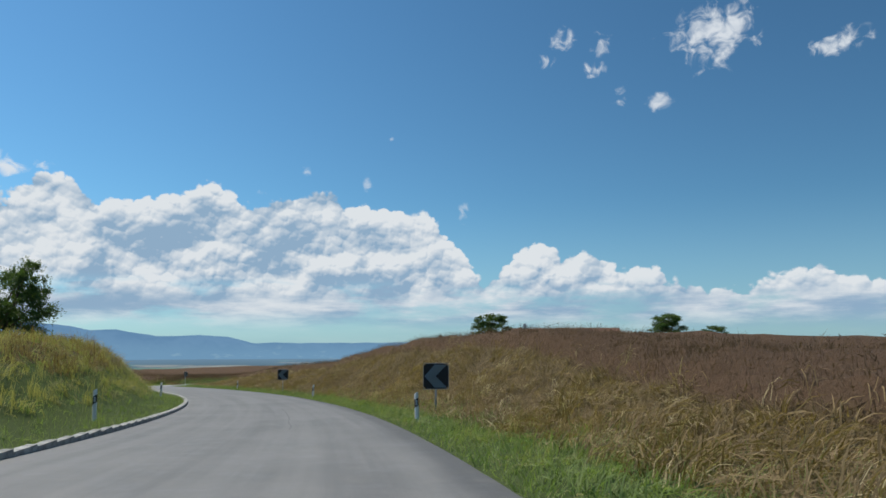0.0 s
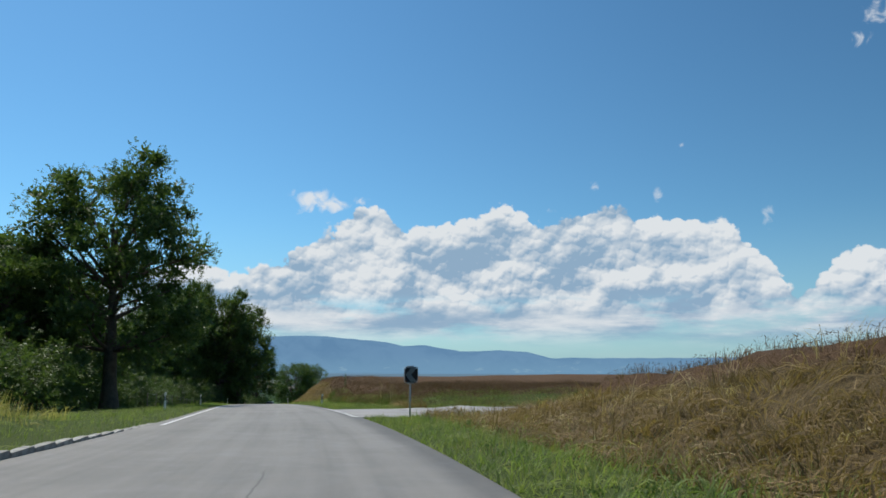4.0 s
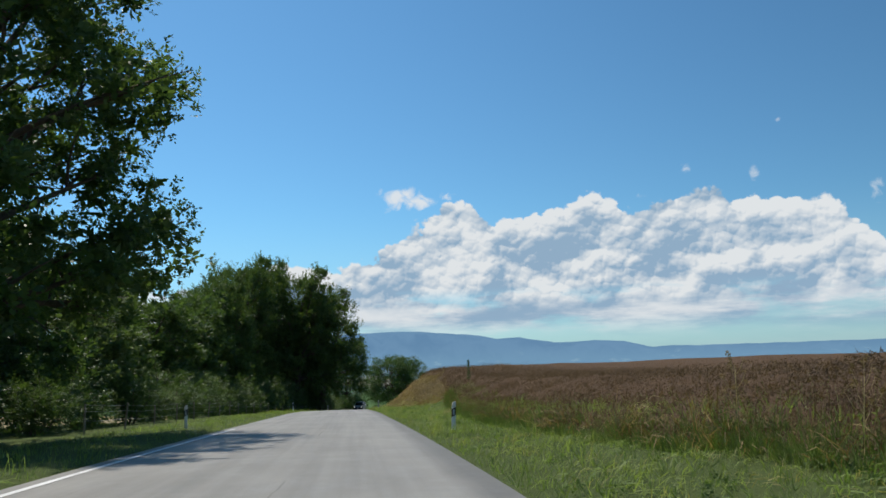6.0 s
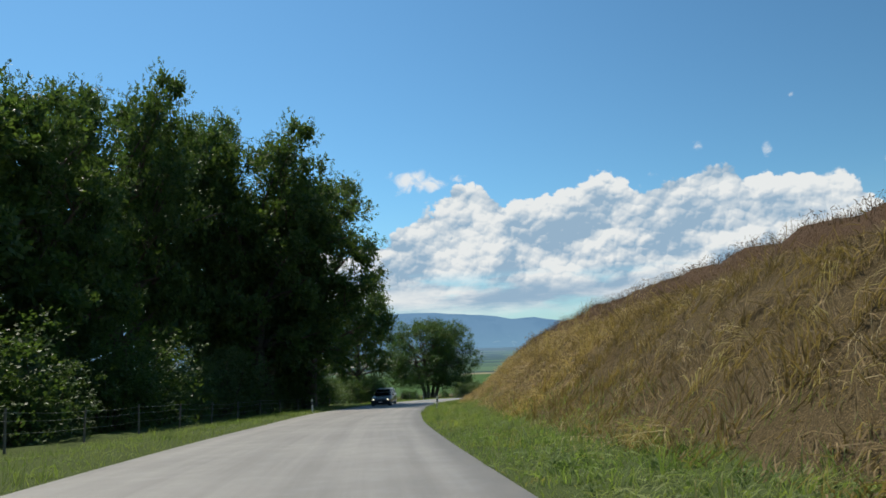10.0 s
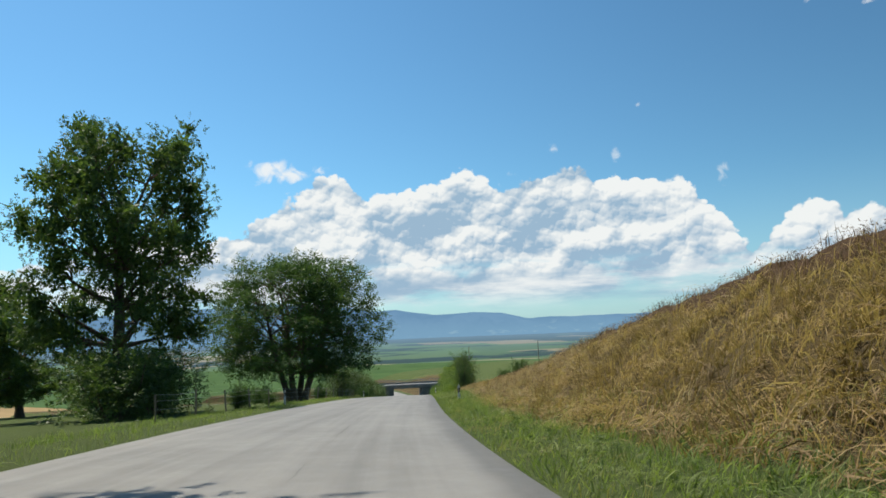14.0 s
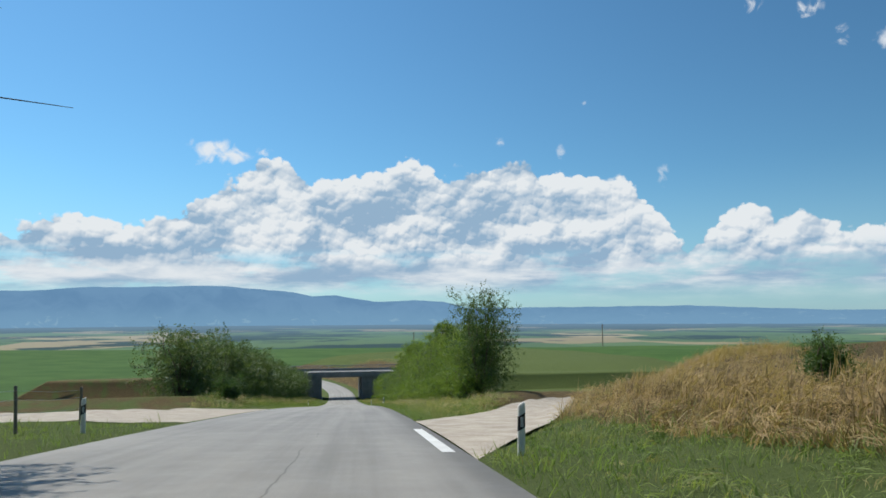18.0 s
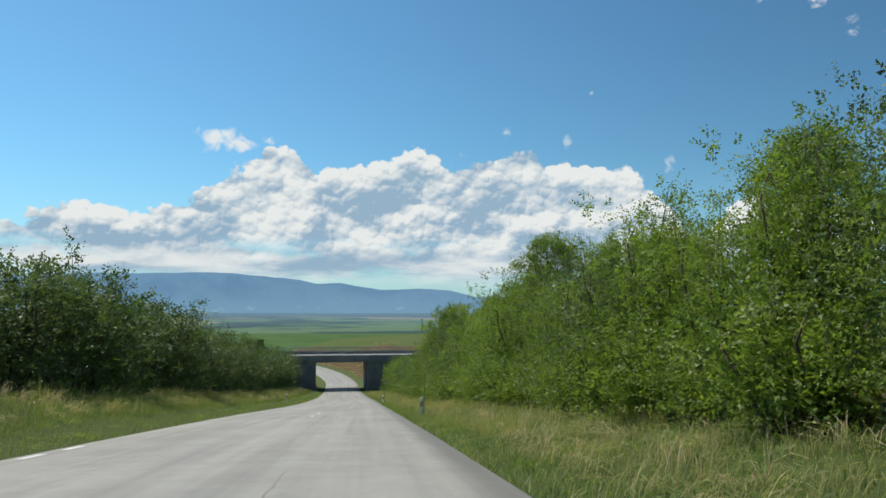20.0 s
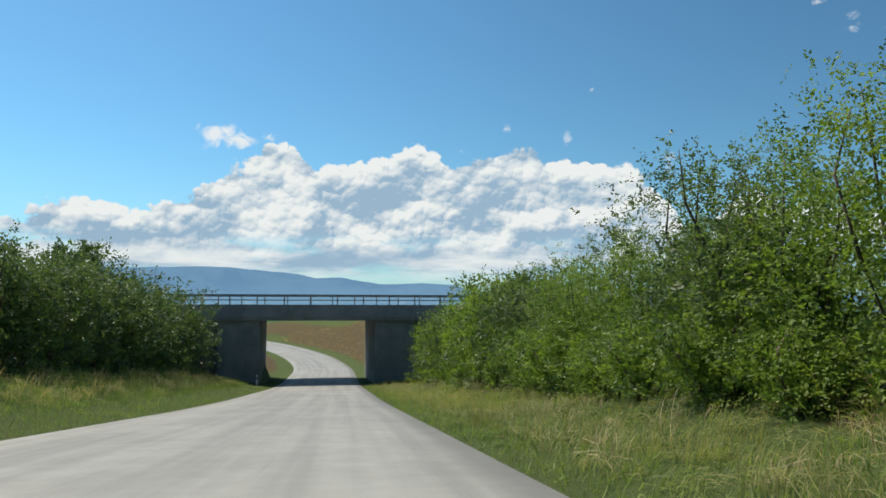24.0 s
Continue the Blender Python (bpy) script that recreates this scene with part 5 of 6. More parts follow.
HEDGE = {
    "a": (shrub("shrub", 6.0, 2.3, 0.080, 19000, M_LEAF_C, "dense bright green hedge shrub with loose shoots", 12, kite=True), 6.0),
    "b": (shrub("shrub", 6.0, 2.1, 0.078, 19000, M_LEAF_C, "tall leafy hedge shrub with reaching branches", 18, kite=True), 6.0),
    "c": (shrub("shrub", 5.0, 2.2, 0.078, 16000, M_LEAF_D, "grey-green willow-like shrub with thin shoots", 14, kite=True), 5.0),
    "e": (shrub("shrub", 5.0, 2.2, 0.14, 9000, M_LEAF_D, "grey-green shrub in a roadside hedge", 14, kite=True), 5.0),
    "f": (shrub("shrub", 5.0, 2.3, 0.14, 9000, M_LEAF_B, "dark green shrub with dense leaves", 10, kite=True), 5.0),
    "g": (shrub("shrub", 5.0, 2.2, 0.13, 9000, M_LEAF_C, "bright green shrub in a roadside hedge", 14, kite=True), 5.0),
    # darker leaf choice for the corner bush: its backlit shade put into the colour
    "h": (shrub("shrub", 7.4, 2.3, 0.115, 15000, M_LEAF_B, "tall dark green bush at the track's corner", 16, kite=True), 7.4),
    "k": (shrub("shrub", 2.6, 1.7, 0.11, 5000, M_LEAF_C, "low bright green bush at the hedge's foot", 8), 2.6),
    "d": (shrub("shrub", 2.4, 1.2, 0.09, 4500, M_LEAF_A, "low dark green bush in the grass", 6), 2.4),
}
HROWS = [("h", 366.2, 7.7, 7.8, 0.86), ("a", 369.0, 7.2, 4.6, 0.9), ("c", 370.2, 8.6, 5.8, 0.9)]
pick = random.Random(12)
HROWS += [("k", 366.2, 6.9, 2.3, 1.0), ("k", 371.6, 6.4, 2.4, 1.1)]
for i in range(44):
    s = 373.0 + i * 2.85
    kind = ("a", "b", "a", "c", "b")[i % 5] if s < 468 else ("g", "e", "g")[i % 3]
    tall = pick.uniform(4.8, 6.6) - 1.0 * float(ramp(s, 440, 448) * (1 - ramp(s, 466, 474)))
    HROWS.append((kind, s + pick.uniform(-0.6, 0.6), 7.6 + pick.uniform(-0.5, 0.7) - 1.0 * float(ramp(s, 470, 500)), tall - 0.5 * float(ramp(s, 470, 500)), pick.uniform(0.9, 1.15)))
for i in range(30):
    HROWS.append(("k", 374.0 + 3.1 * i + pick.uniform(-0.8, 0.8), 6.5 + pick.uniform(-0.3, 0.5), pick.uniform(1.5, 2.7), pick.uniform(0.9, 1.3)))
for i in range(33):
    s = 382 + i * 3.5
    HROWS.append((("e", "f", "e")[i % 3], s + pick.uniform(-0.8, 0.8), -14.0 + pick.uniform(-0.8, 0.8), pick.uniform(5.2, 7.1), pick.uniform(1.0, 1.2)))
for s, u, h in ((142, -14.0, 3.0), (149, -14.4, 2.6), (157, -14.2, 3.4), (165, -14.6, 3.0), (173, -14.2, 3.6), (181, -14.8, 4.2), (190, -14.6, 3.6), (198, -14.8, 4.4), (206, -14.4, 4.0), (215, -14.8, 4.6),
                (223, -14.8, 4.4), (231, -15.6, 5.0), (239, -14.8, 4.6), (247, -12.6, 4.4), (256, -13.0, 4.0), (264, -15, 3.4), (104, -15, 3.5), (110, -16, 4.8), (116, -15, 4.4), (122, -15, 5.0), (127, -16, 4.6), (133, -15, 4.4), (146, -16, 5.0), (170, -16, 5.0), (186, -16, 5.5), (203, -15.5, 6.0), (218, -15, 6.5), (234, -15, 6.5), (212, -20, 4.6), (219, -19.5, 4.4), (226, -19.5, 4.8), (233, -20, 4.6), (240, -19, 4.6), (247, -18, 4.4), (255, -18, 4.6), (263, -17.5, 4.2), (280, -14.6, 4.6), (284, -14.0, 4.2), (288, -16, 4.8), (291, -18, 5.0), (296, -20, 5.5), (303, -24, 6.0), (311, -28, 6.0), (495, 8.5, 6.0), (498, 12, 6.5), (497, -15, 6.0), (499, -19, 6.5)):
    HROWS.append((("e", "f", "f")[int(s) % 3], s, u, h, 1.35))
for s, u, h in ((329, 10.5, 1.7), (326.5, 12.0, 2.5), (336, 11, 1.4), (318, 11, 1.3), (310, -14, 1.8), (303, -11.5, 1.4), (316, -15, 2.2), (330, -14, 2.0), (343, -13, 2.4), (377, -9.5, 2.4), (291, -11, 2.0)):
    HROWS.append(("d", s, u, h, 1.0))
scatter(HEDGE, HROWS, "hedge shrubs along the road")

# farm on the hill
def farm():
    root = new("farmhouse")
    root.matrix_world = pose(32.0, 197.0, -0.6, 0, 0, -9)
    part("walls", box(bmesh.new(), (-14, -5, -4), (14, 5, 4.0), 0.03), M_PLASTER, root, "pale plaster walls")
    bm = bmesh.new()
    v = [bm.verts.new(p) for p in ((-15, -6, 3.7), (15, -6, 3.7), (15, 6, 3.7), (-15, 6, 3.7), (-14.5, 0, 6.8), (14.5, 0, 6.8))]
    for f in ((0, 1, 5, 4), (2, 3, 4, 5), (3, 0, 4), (1, 2, 5), (3, 2, 1, 0)):
        bm.faces.new([v[i] for i in f])
    roof = part("roof", bm, M_ROOF, root, "brown tiled saddle roof")
    part("chimney", box(bmesh.new(), (-10.6, -0.5, 5.6), (-9.8, 0.5, 8.0), 0.03), M_PLASTER, roof)
    return tagged(root, "long farmhouse with a brown tiled roof behind the hill", "farmhouse")


farm()
FARM_TREES = [(11.4, 177.5, 2.0, 8.7), (54.8, 182.0, 2.0, 9.0), (67.2, 183.0, 2.0, 5.8)]
for x, y, z, h in FARM_TREES:
    copy_thing(KINDS["wood"][0], pose(x, y, z - 0.8, 0, 0, x * 7) @ Matrix.Diagonal((h / 14 * 1.6, h / 14 * 1.6, h / 14, 1)))


# ---- fences ----
def fence(name, ss, uf, h, label):
    root = tagged(empty(name), label, "fence")
    tops = []
    for s in ss:
        u = uf(s)
        x, y = at(s, u)
        z = float(ground_z(s, u))
        bm = rod(bmesh.new(), (0, 0, -0.3), (0, 0, h * random.uniform(0.92, 1.08)), 0.045, 0.04, 8)
        p = part("fence_post", bm, M_WOOD, root)
        p.matrix_world = pose(float(x), float(y), z, random.uniform(-4, 4), random.uniform(-4, 4), 0)
        tops.append(Vector((float(x), float(y), z)))
    for f in (0.45, 0.75, 0.95):
        run = []
        for a, b in zip(tops, tops[1:]):
            a, b = a + Vector((0, 0, h * f)), b + Vector((0, 0, h * f))
            run += [a, (a + b) / 2 - Vector((0, 0, 0.04))]
        run.append(tops[-1] + Vector((0, 0, h * f)))
        part("wire", tube(bmesh.new(), run, [0.006] * len(run), 4), M_STEEL, root)
    return root


fence("wood_fence", np.arange(138, 258, 5.5), lambda s: float(np.interp(s, [138, 190, 258], [-10.6, -10.9, -11.3])), 1.25, "grey wooden posts with wire along the wood")
fence("meadow_fence", np.arange(270, 348, 4.6), lambda s: float(np.interp(s, [270, 320, 348], [-9.0, -7.9, -8.6])), 1.1, "short wooden meadow posts with thin wire")


# ---- power poles in the plain ----
def pole(x, y, z, h):
    root = new("power_pole")
    root.matrix_world = pose(x, y, z)
    part("mast", rod(bmesh.new(), (0, 0, 0), (0, 0, h), 0.55, 0.4, 8), M_WOOD, root)
    part("crossarm", box(bmesh.new(), (-1.6, -0.12, h - 1.4), (1.6, 0.12, h - 1.15), 0.02), M_WOOD, root)
    return tagged(root, "slim grey wooden power pole standing in the fields", "power pole", "power poles")


for x, y, h in ((-296.0, 1006.0, 24.0), (-188.0, 1042.0, 27.0), (-369.0, 986.0, 20.0)):
    pole(x, y, -52.5, h)


# ---- grass ----
def blades(name, s, u, h, w, lean, mat, label, segs=1, dirn=None):
    """Grass blades at the places (s, u): height, width and lean are arrays."""
    x, y = at(s, u)
    z = ground_z(s, u)
    n = len(s)
    a = rng.uniform(0, math.tau, n)
    f = np.stack([np.cos(a), np.sin(a), 0 * a], 1) * (w / 2)[:, None]
    b = rng.uniform(0, math.tau, n) if dirn is None else dirn
    tip = np.stack([np.cos(b) * lean * h, np.sin(b) * lean * h, h * np.sqrt(np.clip(1 - np.minimum(lean, 0.95) ** 2, 0.08, 1))], 1)
    p = np.stack([x, y, z - 0.03], 1)
    if segs == 1:
        v = np.stack([p - f, p + f, p + tip], 1).reshape(-1, 3)
        me = raw(name, v, np.arange(3 * n).reshape(-1, 3), [mat])
    else:
        mid = p + tip * np.array([0.3, 0.3, 0.72])
        v = np.stack([p - f * 0.8, p + f * 0.8, mid + f, mid - f, p + tip], 1).reshape(-1, 3)
        q = np.arange(n)[:, None] * 5
        me = raw(name, v, np.concatenate([q + np.array([[0, 1, 2]]), q + np.array([[0, 2, 3]]), q + np.array([[3, 2, 4]])]), [mat])
    return tagged(new(name, me), label, "grass", kind="stuff")


def strands(name, s, u, hlo, hhi, w, mat, label, per=14, stand=0.15, spread=0.4):
    """Long thin stalks in tufts that arch over and lie down; stand: the share that stays up."""
    ok = off_tracks(s, u)
    s, u = np.repeat(s[ok], per), np.repeat(u[ok], per)
    n, k = len(s), ok.sum()
    one = lambda q: np.repeat(q, per)
    s, u = s + rng.normal(size=n) * 0.13, u + rng.normal(size=n) * 0.13
    x, y = at(s, u)
    z = ground_z(s, u) - 0.04
    go = 2.6 * wave(x, y, 1.6) + 1.6 * wave(y, x, 0.6) + one(rng.normal(size=k)) * 0.9 + rng.normal(size=n) * spread
    lie = np.clip(one(np.where(rng.random(k) < stand, rng.uniform(0.1, 0.5, k), rng.uniform(0.6, 1.15, k))) + rng.normal(size=n) * 0.15, 0.02, 1.2)
    h = one(rng.uniform(hlo, hhi, k)) * rng.uniform(0.65, 1.2, n)
    g = np.stack([np.cos(go), np.sin(go), 0 * go], 1)
    up = np.array([0, 0, 1.0])
    cross = np.stack([-np.sin(go), np.cos(go), 0.5 * rng.normal(size=n)], 1) * (w / 2 * rng.uniform(0.7, 1.4, n))[:, None]
    p = [np.stack([x, y, z], 1)]
    for reach0, reach1, up0, up1 in ((0.03, 0.17, 0.34, 0.26), (0.10, 0.52, 0.66, 0.31), (0.24, 0.92, 0.95, 0.15)):
        p.append(p[0] + g * (h * (reach0 + (reach1 - reach0) * lie))[:, None] + up * (h * np.maximum(up0 + (up1 - up0) * lie, 0.04))[:, None])
    v = np.stack([p[0] - cross, p[0] + cross, p[1] - cross, p[1] + cross, p[2] - cross * 0.8, p[2] + cross * 0.8, p[3]], 1).reshape(-1, 3)
    q = np.arange(n)[:, None] * 7
    f = np.concatenate([q + np.array([[a, b, c]]) for a, b, c in ((0, 1, 3), (0, 3, 2), (2, 3, 5), (2, 5, 4), (4, 5, 6))])
    return tagged(new(name, raw(name, v, f, [mat])), label, "grass", kind="stuff")


def slivers(name, s, u, hlo, hhi, long, w, mat, label):
    """Short pieces of stalk and pod at all angles, in a layer hlo to hhi over the ground."""
    ok = off_tracks(s, u)
    s, u = s[ok], u[ok]
    n = len(s)
    x, y = at(s, u)
    crown = 0.78 + 0.3 * patches(s, u, 0.8, 3) + 0.12 * patches(s, u, 3.0, 6)
    z = ground_z(s, u) + (hlo + (hhi - hlo) * rng.random(n) ** 0.6) * crown
    a = unit(rng.normal(size=(n, 3)) * np.array([1, 1, 0.8]) + np.array([0, 0, 0.35])) * (long * rng.uniform(0.5, 1.3, n))[:, None]
    b = unit(np.cross(a, rng.normal(size=(n, 3)))) * (w * rng.uniform(0.6, 1.3, n) / 2)[:, None]
    p = np.stack([x, y, z], 1)
    v = np.stack([p - b, p + b, p + a], 1).reshape(-1, 3)
    return tagged(new(name, raw(name, v, np.arange(3 * n).reshape(-1, 3), [mat])), label, "crop", kind="stuff")


def patches(s, u, k, seed):
    x, y = at(s, u)
    return 0.5 + 0.5 * wave(x + seed * 13.0, y - seed * 7.0, k)


def field(n, s0, s1, u0, u1, power=1.0):
    s = rng.uniform(s0, s1, n)
    lo = u0(s) if callable(u0) else u0
    hi = u1(s) if callable(u1) else u1
    return s, lo + (hi - lo) * rng.random(n) ** power


def off_tracks(s, u):
    side = ((s > 97.6) & (s < 109.6) & (u > 1.2)) | (on_track(s, u) > 0.3) | ((s > 344.5) & (s < 372.5) & (u < -5.0))
    return ~side & ~((u > -8.2) & (u < 2.4) & (s > 496) & (s < 517))


def sow(name, s, u, hlo, hhi, w, lean0, lean1, mat, label, segs=1, k=2.0, lay=False):
    ok = off_tracks(s, u)
    s, u = s[ok], u[ok]
    t = 0.5 * patches(s, u, k, 3) + 0.5 * patches(s, u, 9.0, 4)
    h = (hlo + (hhi - hlo) * rng.random(len(s))) * (0.35 + 1.2 * t)
    le = lean0 + (lean1 - lean0) * rng.random(len(s))
    b = None
    if lay:                                    # lodged: neighbouring stalks lie the same way
        x, y = at(s, u)
        b = 3.0 * wave(x, y, 3.5) + 2.0 * wave(y, x, 1.3) + rng.normal(size=len(s)) * 0.7
        le = np.clip(le * (0.72 + 0.45 * patches(s, u, 5.0, 5)), 0.1, 0.99)
    return blades(name, s, u, h, w * rng.uniform(0.7, 1.3, len(s)), le, mat, label, segs, b)


def thin(s, u):
    """Little dry grass grows where the crop comes close to the verge."""
    keep = (s < 113) | (s > 156) | (rng.random(len(s)) < 0.15)
    return s[keep], u[keep]


r_edge, l_edge = lambda s: right_edge(s) + 0.06, lambda s: left_edge(s) - 0.1
sow("verge_grass", *field(130000, -2, 498, r_edge, lambda s: np.interp(s, FOOT_S, FOOT_U) + 0.8, 1.15), 0.08, 0.30, 0.022, 0.35, 0.97, M_GRASS, "green roadside grass of uneven height")
strands("verge_tufts", *field(5000, -2, 498, lambda s: right_edge(s) + 0.35, lambda s: np.interp(s, FOOT_S, FOOT_U) + 0.9), 0.16, 0.44, 0.013, M_GRASS, "arching tufts of green verge grass", 13, 0.25, 0.9)
strands("verge_hay", *field(1900, -2, 498, lambda s: right_edge(s) + 0.15, lambda s: np.interp(s, FOOT_S, FOOT_U) + 0.9), 0.15, 0.42, 0.008, M_HAY, "yellowing stalks among the verge grass", 9, 0.3)
strands("left_tufts", *field(1700, -2, 498, lambda s: left_edge(s) - 0.35, lambda s: left_edge(s) - 4.6), 0.18, 0.46, 0.012, M_GRASS, "arching tufts of grass along the road's other side", 12, 0.45)
strands("left_hay", *field(1500, 0, 96, lambda s: left_edge(s) - 2.0, lambda s: left_edge(s) - 8.5), 0.35, 0.85, 0.012, M_HAY, "yellow-green hay grass on the inner bank", 12, 0.6)
sow("verge_grass_left", *field(65000, 0, 498, l_edge, lambda s: left_edge(s) - 5.8, 1.2), 0.10, 0.28, 0.017, 0.1, 0.85, M_GRASS, "green grass along the road's other side")
crop_in = lambda s: np.interp(s, CROP_S, CROP_U)
crop_out = lambda s: np.interp(s, [0, 100, 113, 150, 180, 200], [13, 20, 34, 28, 15, 13])
foot = lambda s: np.minimum(np.interp(s, FOOT_S, FOOT_U), crop_in(s))
head = lambda s: crop_in(s) + 0.2
strands("bank_grass", *thin(*field(4300, -2, 352, foot, head)), 0.35, 0.95, 0.014, M_DRY, "long dry golden grass lodged on the bank", 15, 0.12, 0.9)
strands("near_bank_grass", *field(1500, -2, 97, foot, lambda s: foot(s) + 3.2), 0.3, 0.8, 0.013, M_DRY, "tangled dry grass low on the bank", 13, 0.06, 0.8)
strands("golden_grass", *field(4300, 196, 350, foot, head), 0.40, 0.90, 0.013, M_GOLD, "pale golden grass bent over on the sunny bank", 13, 0.12, 0.8)
strands("straw_grass", *thin(*field(1100, -2, 352, lambda s: foot(s) - 0.3, lambda s: crop_in(s) + 0.3)), 0.5, 1.05, 0.008, M_STRAW, "bleached straw stalks lying in the bank grass", 12, 0.08)
sow("bank_undergrowth", *thin(*field(120000, -2, 340, foot, head)), 0.22, 0.58, 0.030, 0.6, 0.97, M_DRY, "short tangled dry grass under the longer stalks", lay=True)
sow("bank_green", *field(36000, -2, 352, lambda s: foot(s) - 0.4, lambda s: foot(s) + 1.6), 0.15, 0.5, 0.010, 0.3, 0.92, M_GRASS, "green blades growing up into the dry grass", lay=True)
strands("bank_grass_left", *field(800, 0, 92, lambda s: left_edge(s) - 3.6, lambda s: left_edge(s) - 9, 1.3), 0.5, 1.0, 0.012, M_DRY, "long dry grass on top of the inner bank", 12, 0.5)
sow("crop", *field(90000, 0, 332, crop_in, crop_out, 1.9), 0.08, 0.30, 0.012, 0.05, 0.8, M_RAPE, "ripe brown rape crop, dense and tangled", k=0.8)
strands("crop_heads", *field(4600, 0, 332, lambda s: crop_in(s) + 0.1, lambda s: crop_in(s) + 6.5, 1.1), 0.22, 0.50, 0.010, M_RAPE, "upright brown stalks and pods on top of the crop", 9, 0.6)
strands("track_bank_grass", *field(1700, 334, 405, lambda s: np.interp(s, [334, 346, 357, 371, 394, 420], [8.5, 10, 14, 19.5, 30, 44]), lambda s: np.interp(s, [334, 346, 357, 371, 394, 420], [17, 20, 24, 29, 38, 52])), 0.5, 1.1, 0.012, M_GOLD, "golden grass on the bank beyond the farm track", 12, 0.4)
slivers("crop_pods", *field(64000, 0, 332, crop_in, crop_out, 2.2), -0.04, 0.26, 0.10, 0.018, M_RAPE, "fine dry brown pods and side shoots of the crop")
slivers("crop_edge_pods", *field(54000, 110, 172, crop_in, lambda s: crop_in(s) + 9, 2.2), -0.04, 0.28, 0.10, 0.018, M_RAPE, "fine brown pods along the open edge of the crop")
slivers("crop_side_pods", *field(34000, 111.8, 119, 6.0, 34, 1.0), -0.04, 0.30, 0.10, 0.020, M_RAPE, "fine brown pods where the crop meets the side road")
sow("crop_side", *field(16000, 111.6, 116, 6.0, 34), 0.15, 0.5, 0.014, 0.05, 0.8, M_RAPE, "brown crop stalks beside the side road")
sow("side_road_grass", *field(26000, 109.5, 112.4, 2.0, 34), 0.12, 0.34, 0.014, 0.15, 0.9, M_GRASS, "green grass strip along the side road")
sow("crop_foot", *field(20000, 110, 158, lambda s: crop_in(s) - 0.35, lambda s: crop_in(s) + 0.25), 0.25, 0.55, 0.016, 0.1, 0.8, M_WEED, "dark green weeds at the crop's foot")
strands("hedge_straw", *field(2300, 340, 498, lambda s: right_edge(s) + 0.7, 6.2), 0.30, 0.70, 0.006, M_HAY, "pale yellowing grass between hedge and road", 15, 0.45)
strands("hedge_dry_grass", *field(700, 340, 498, lambda s: right_edge(s) + 0.8, 7.6), 0.40, 0.85, 0.007, M_STRAW, "dry grass at the hedge's foot", 12, 0.4)
sow("hedge_grass", *field(45000, 340, 498, lambda s: right_edge(s) + 0.3, 8.2), 0.16, 0.5, 0.011, 0.3, 0.95, M_GRASS, "soft green grass between hedge and road", lay=True)
sow("hedge_grass_left", *field(44000, 372, 498, lambda s: left_edge(s) - 2.0, -11.5), 0.20, 0.6, 0.013, 0.2, 0.9, M_GRASS, "grass before the far hedge")
strands("hedge_straw_left", *field(900, 372, 498, lambda s: left_edge(s) - 2.6, -11.5), 0.4, 0.8, 0.013, M_STRAW, "bleached stalks before the far hedge", 10, 0.5)

strands("stubble", *field(2600, 518, 580, 2.6, 34), 0.25, 0.5, 0.02, M_GOLD, "straw-coloured stubble on the slope past the bridge", 6, 0.8)


def weeds():
    """Low broad-leaved weeds scattered in the verges."""
    s_, u_ = field(1700, 0, 498, lambda s: right_edge(s) + 0.5, lambda s: np.interp(s, FOOT_S, FOOT_U) + 0.6)
    keep = off_tracks(s_, u_) & (patches(s_, u_, 4.0, 8) > 0.45)
    x, y = at(s_[keep], u_[keep])
    z = ground_z(s_[keep], u_[keep])
    r = rng.uniform(0.05, 0.13, keep.sum())
    blobs = [((a, b, c + 0.6 * d), (d, d, d * 0.9)) for a, b, c, d in zip(x, y, z, r)]
    return tagged(new("verge_weed", leaf_mesh("verge_weed", blobs, 36000, 0.05, M_WEED, per=6, twig=0.08, shell=0.3, inner=0.0)), "low broad-leaved weeds among the verge grass", "weeds", kind="stuff")


weeds()



M_YELLOW = mottled("yellow_petals", (0.75, 0.52, 0.03), (0.55, 0.36, 0.02), 8.0, 60.0, 0.7)


def flower_clump(s, u, height, heads):
    """A leafy weed with thin stems and flat yellow heads."""
    x, y = at(s, u)
    root = new("flower_clump")
    root.matrix_world = pose(float(x), float(y), float(ground_z(s, u)) - 0.02, 0, 0, s * 40)
    blobs, tops = [], []
    for i in range(heads):
        a, r = i * 2.4, 0.05 + 0.20 * (i / heads)
        tip = Vector((r * math.cos(a), r * math.sin(a), height * (1.0 - 0.35 * (i % 3) / 2)))
        part("stem", tube(bmesh.new(), [Vector((0.02 * math.cos(a), 0.02 * math.sin(a), 0)), tip * 0.55, tip], [0.006, 0.005, 0.003], 5), M_WEED, root)
        blobs.append((tuple(tip * 0.5), (0.07, 0.07, height * 0.3)))
        tops.append((tuple(tip), (0.045, 0.045, 0.018)))
    for nm, bl, count, size, mat, lab in (("leaves", blobs, 60 * heads, 0.05, M_WEED, ""), ("petals", tops, 36 * heads, 0.022, M_YELLOW, "bright yellow flower heads")):
        ob = new(nm, leaf_mesh(nm, bl, count, size, mat, per=6, twig=0.03, shell=0.2, inner=0.0))
        ob.parent = root
        if lab:
            tagged(ob, lab)
    return tagged(root, "wild plant with yellow flowers in the roadside grass", "flower", "yellow flowers in the verge")


for s_, u_, h_, k_ in ((408.2, 4.1, 0.30, 9), (408.9, 4.4, 0.28, 7), (407.4, 4.3, 0.28, 8), (176.5, -6.6, 0.35, 6), (179.6, -7.4, 0.32, 6)):
    flower_clump(s_, u_, h_, k_)


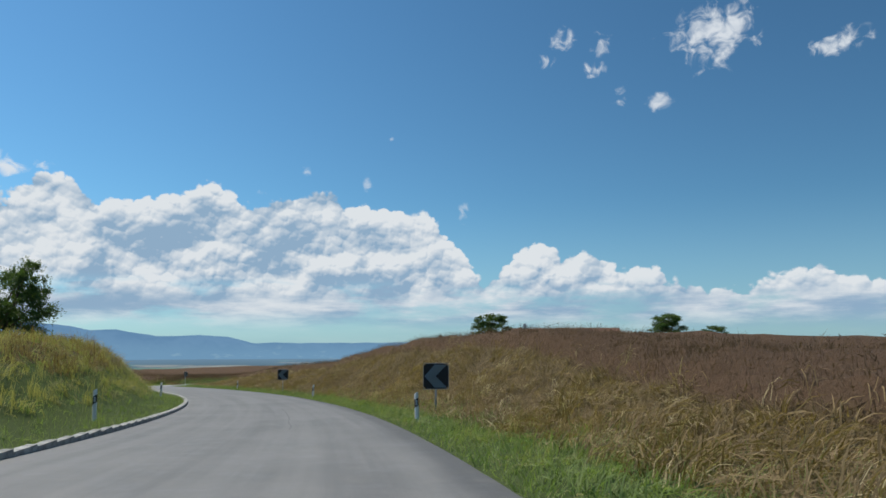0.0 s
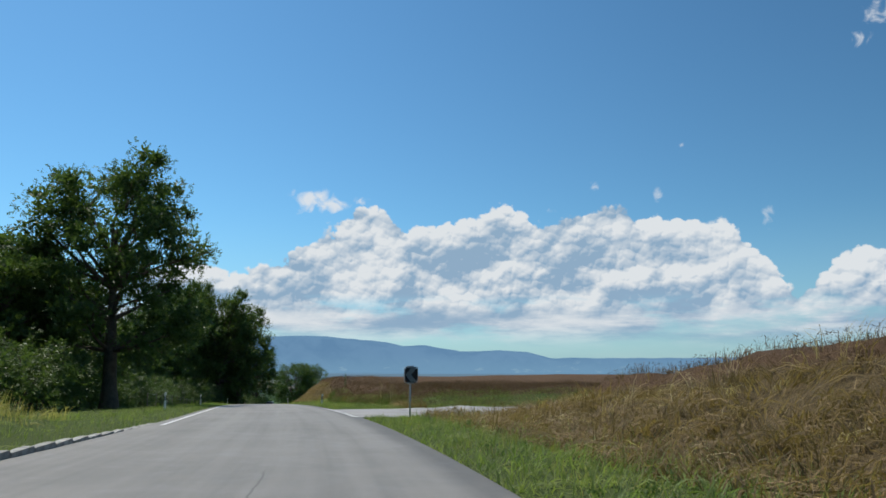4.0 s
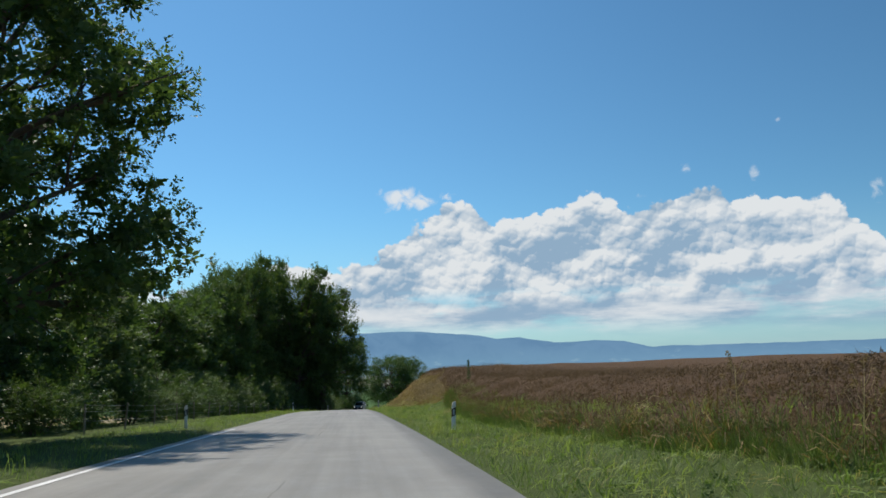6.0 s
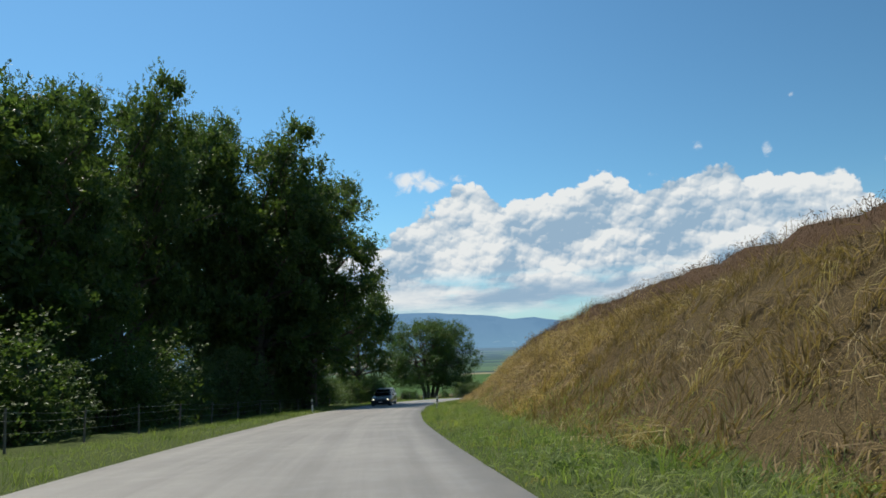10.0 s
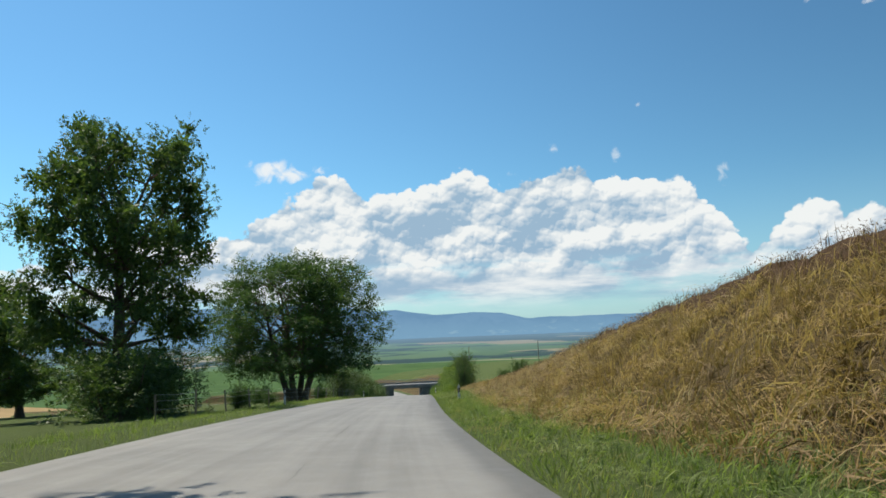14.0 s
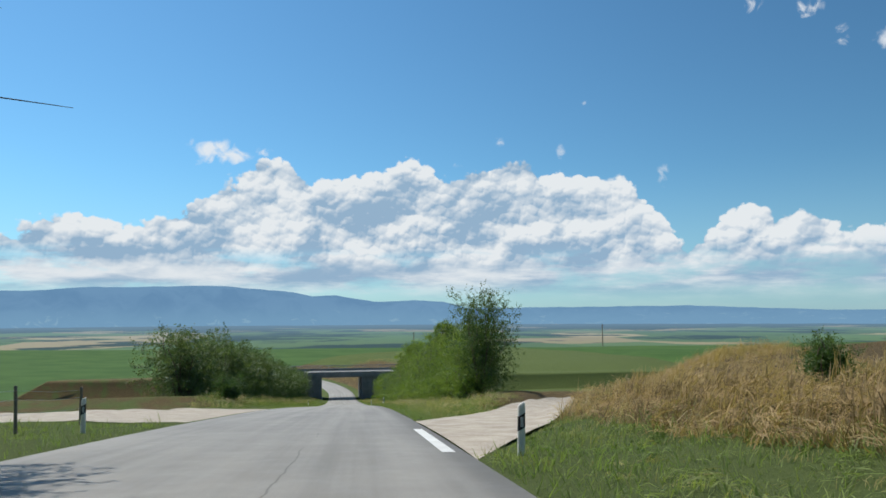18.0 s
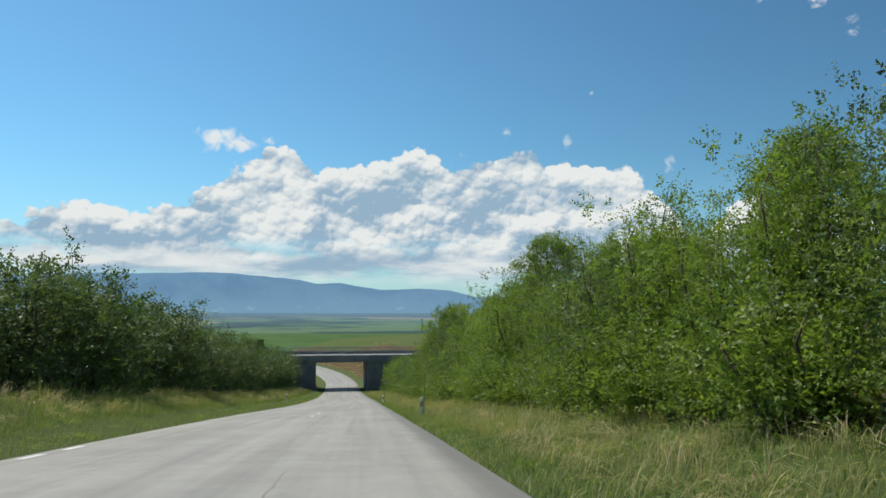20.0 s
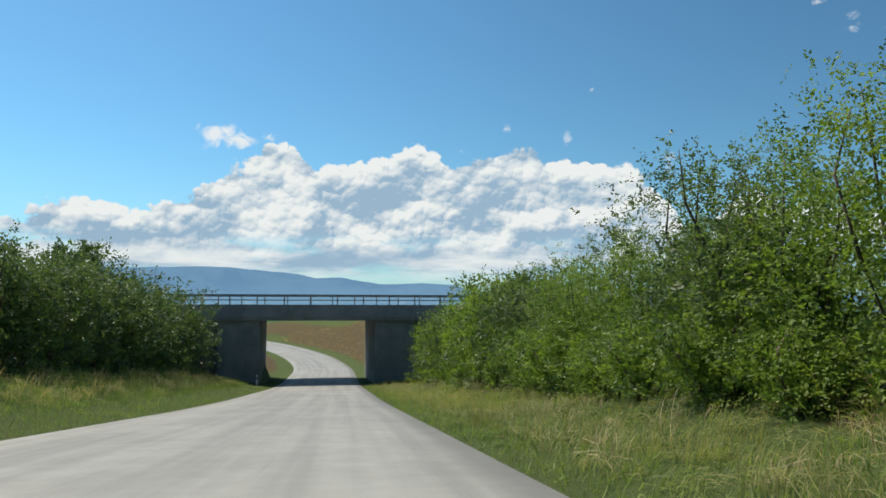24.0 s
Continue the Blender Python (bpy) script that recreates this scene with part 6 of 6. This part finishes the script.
# ---- sapling in the crop ----
def sapling(s, u, height):
    """A slim young conifer: whorls of short drooping branches round one stem."""
    x, y = at(s, u)
    root = new("conifer_sapling")
    root.matrix_world = pose(float(x), float(y), float(ground_z(s, u)) - 0.05, 1.5, -1, 0)
    part("trunk", tube(bmesh.new(), [Vector((0, 0, -0.1)), Vector((0.02, 0, height * 0.5)), Vector((0, 0.01, height))], [0.035, 0.022, 0.006], 8), M_BARK, root, "thin brown stem", True)
    blobs = []
    for i in range(44):
        t, a = i / 43, i * 2.4
        r = 0.02 + 0.21 * (1 - t) ** 1.3 * (1.0 if i % 3 else 0.4)
        for f in (0.4, 0.75, 1.0):
            blobs.append(((r * f * math.cos(a), r * f * math.sin(a), height * (0.10 + 0.88 * t) - 0.12 * r * f), (0.09, 0.09, 0.05)))
    crown = new("crown", leaf_mesh("crown", blobs, 1500, 0.05, M_LEAF_A, twig=0.10, shell=0.2, inner=0.0))
    crown.parent = root
    return tagged(root, "slim young conifer growing at the crop's edge", "tree")


sapling(158.0, 8.1, 1.5)


def stalks():
    """Tall dry weeds with branching brown heads, and white umbels, near the side road."""
    spots = [(113.0, 5.2), (114.3, 5.5), (116.4, 5.2), (214, 7.4), (216, 7.8), (219, 7.2)]
    for i, (s, u) in enumerate(spots):
        x, y = at(s, u)
        root = new("dry_weed")
        root.matrix_world = pose(float(x), float(y), float(ground_z(s, u)), random.uniform(-6, 6), random.uniform(-6, 6), i * 70)
        h = random.uniform(0.9, 1.25) if s < 200 else random.uniform(0.7, 0.9)
        part("stalk", tube(bmesh.new(), [Vector((0, 0, -0.05)), Vector((0.03, 0.01, h * 0.5)), Vector((0.05, 0.0, h))], [0.009, 0.007, 0.003], 6), M_STRAW, root, "", True)
        head = []
        for j in range(9):
            a, z = j * 2.4, h * (0.5 + 0.055 * j)
            r = 0.22 * (1 - 0.07 * j)
            part("side_shoot", tube(bmesh.new(), [Vector((0.04, 0, z)), Vector((r * 0.6 * math.cos(a) + 0.04, r * 0.6 * math.sin(a), z + 0.10)), Vector((r * math.cos(a) + 0.04, r * math.sin(a), z + 0.24))], [0.004, 0.003, 0.002], 5), M_STRAW, root)
            head.append(((r * math.cos(a) + 0.04, r * math.sin(a), z + 0.24), (0.035, 0.035, 0.06)))
        seeds = new("seed_head", leaf_mesh("seed_head", head, 260, 0.035, M_DRY, per=5, twig=0.05, shell=0.2, inner=0.0))
        seeds.parent = root
        tagged(root, "tall dry weed with branching seed heads in the grass", "weed", "tall dry weeds")


stalks()
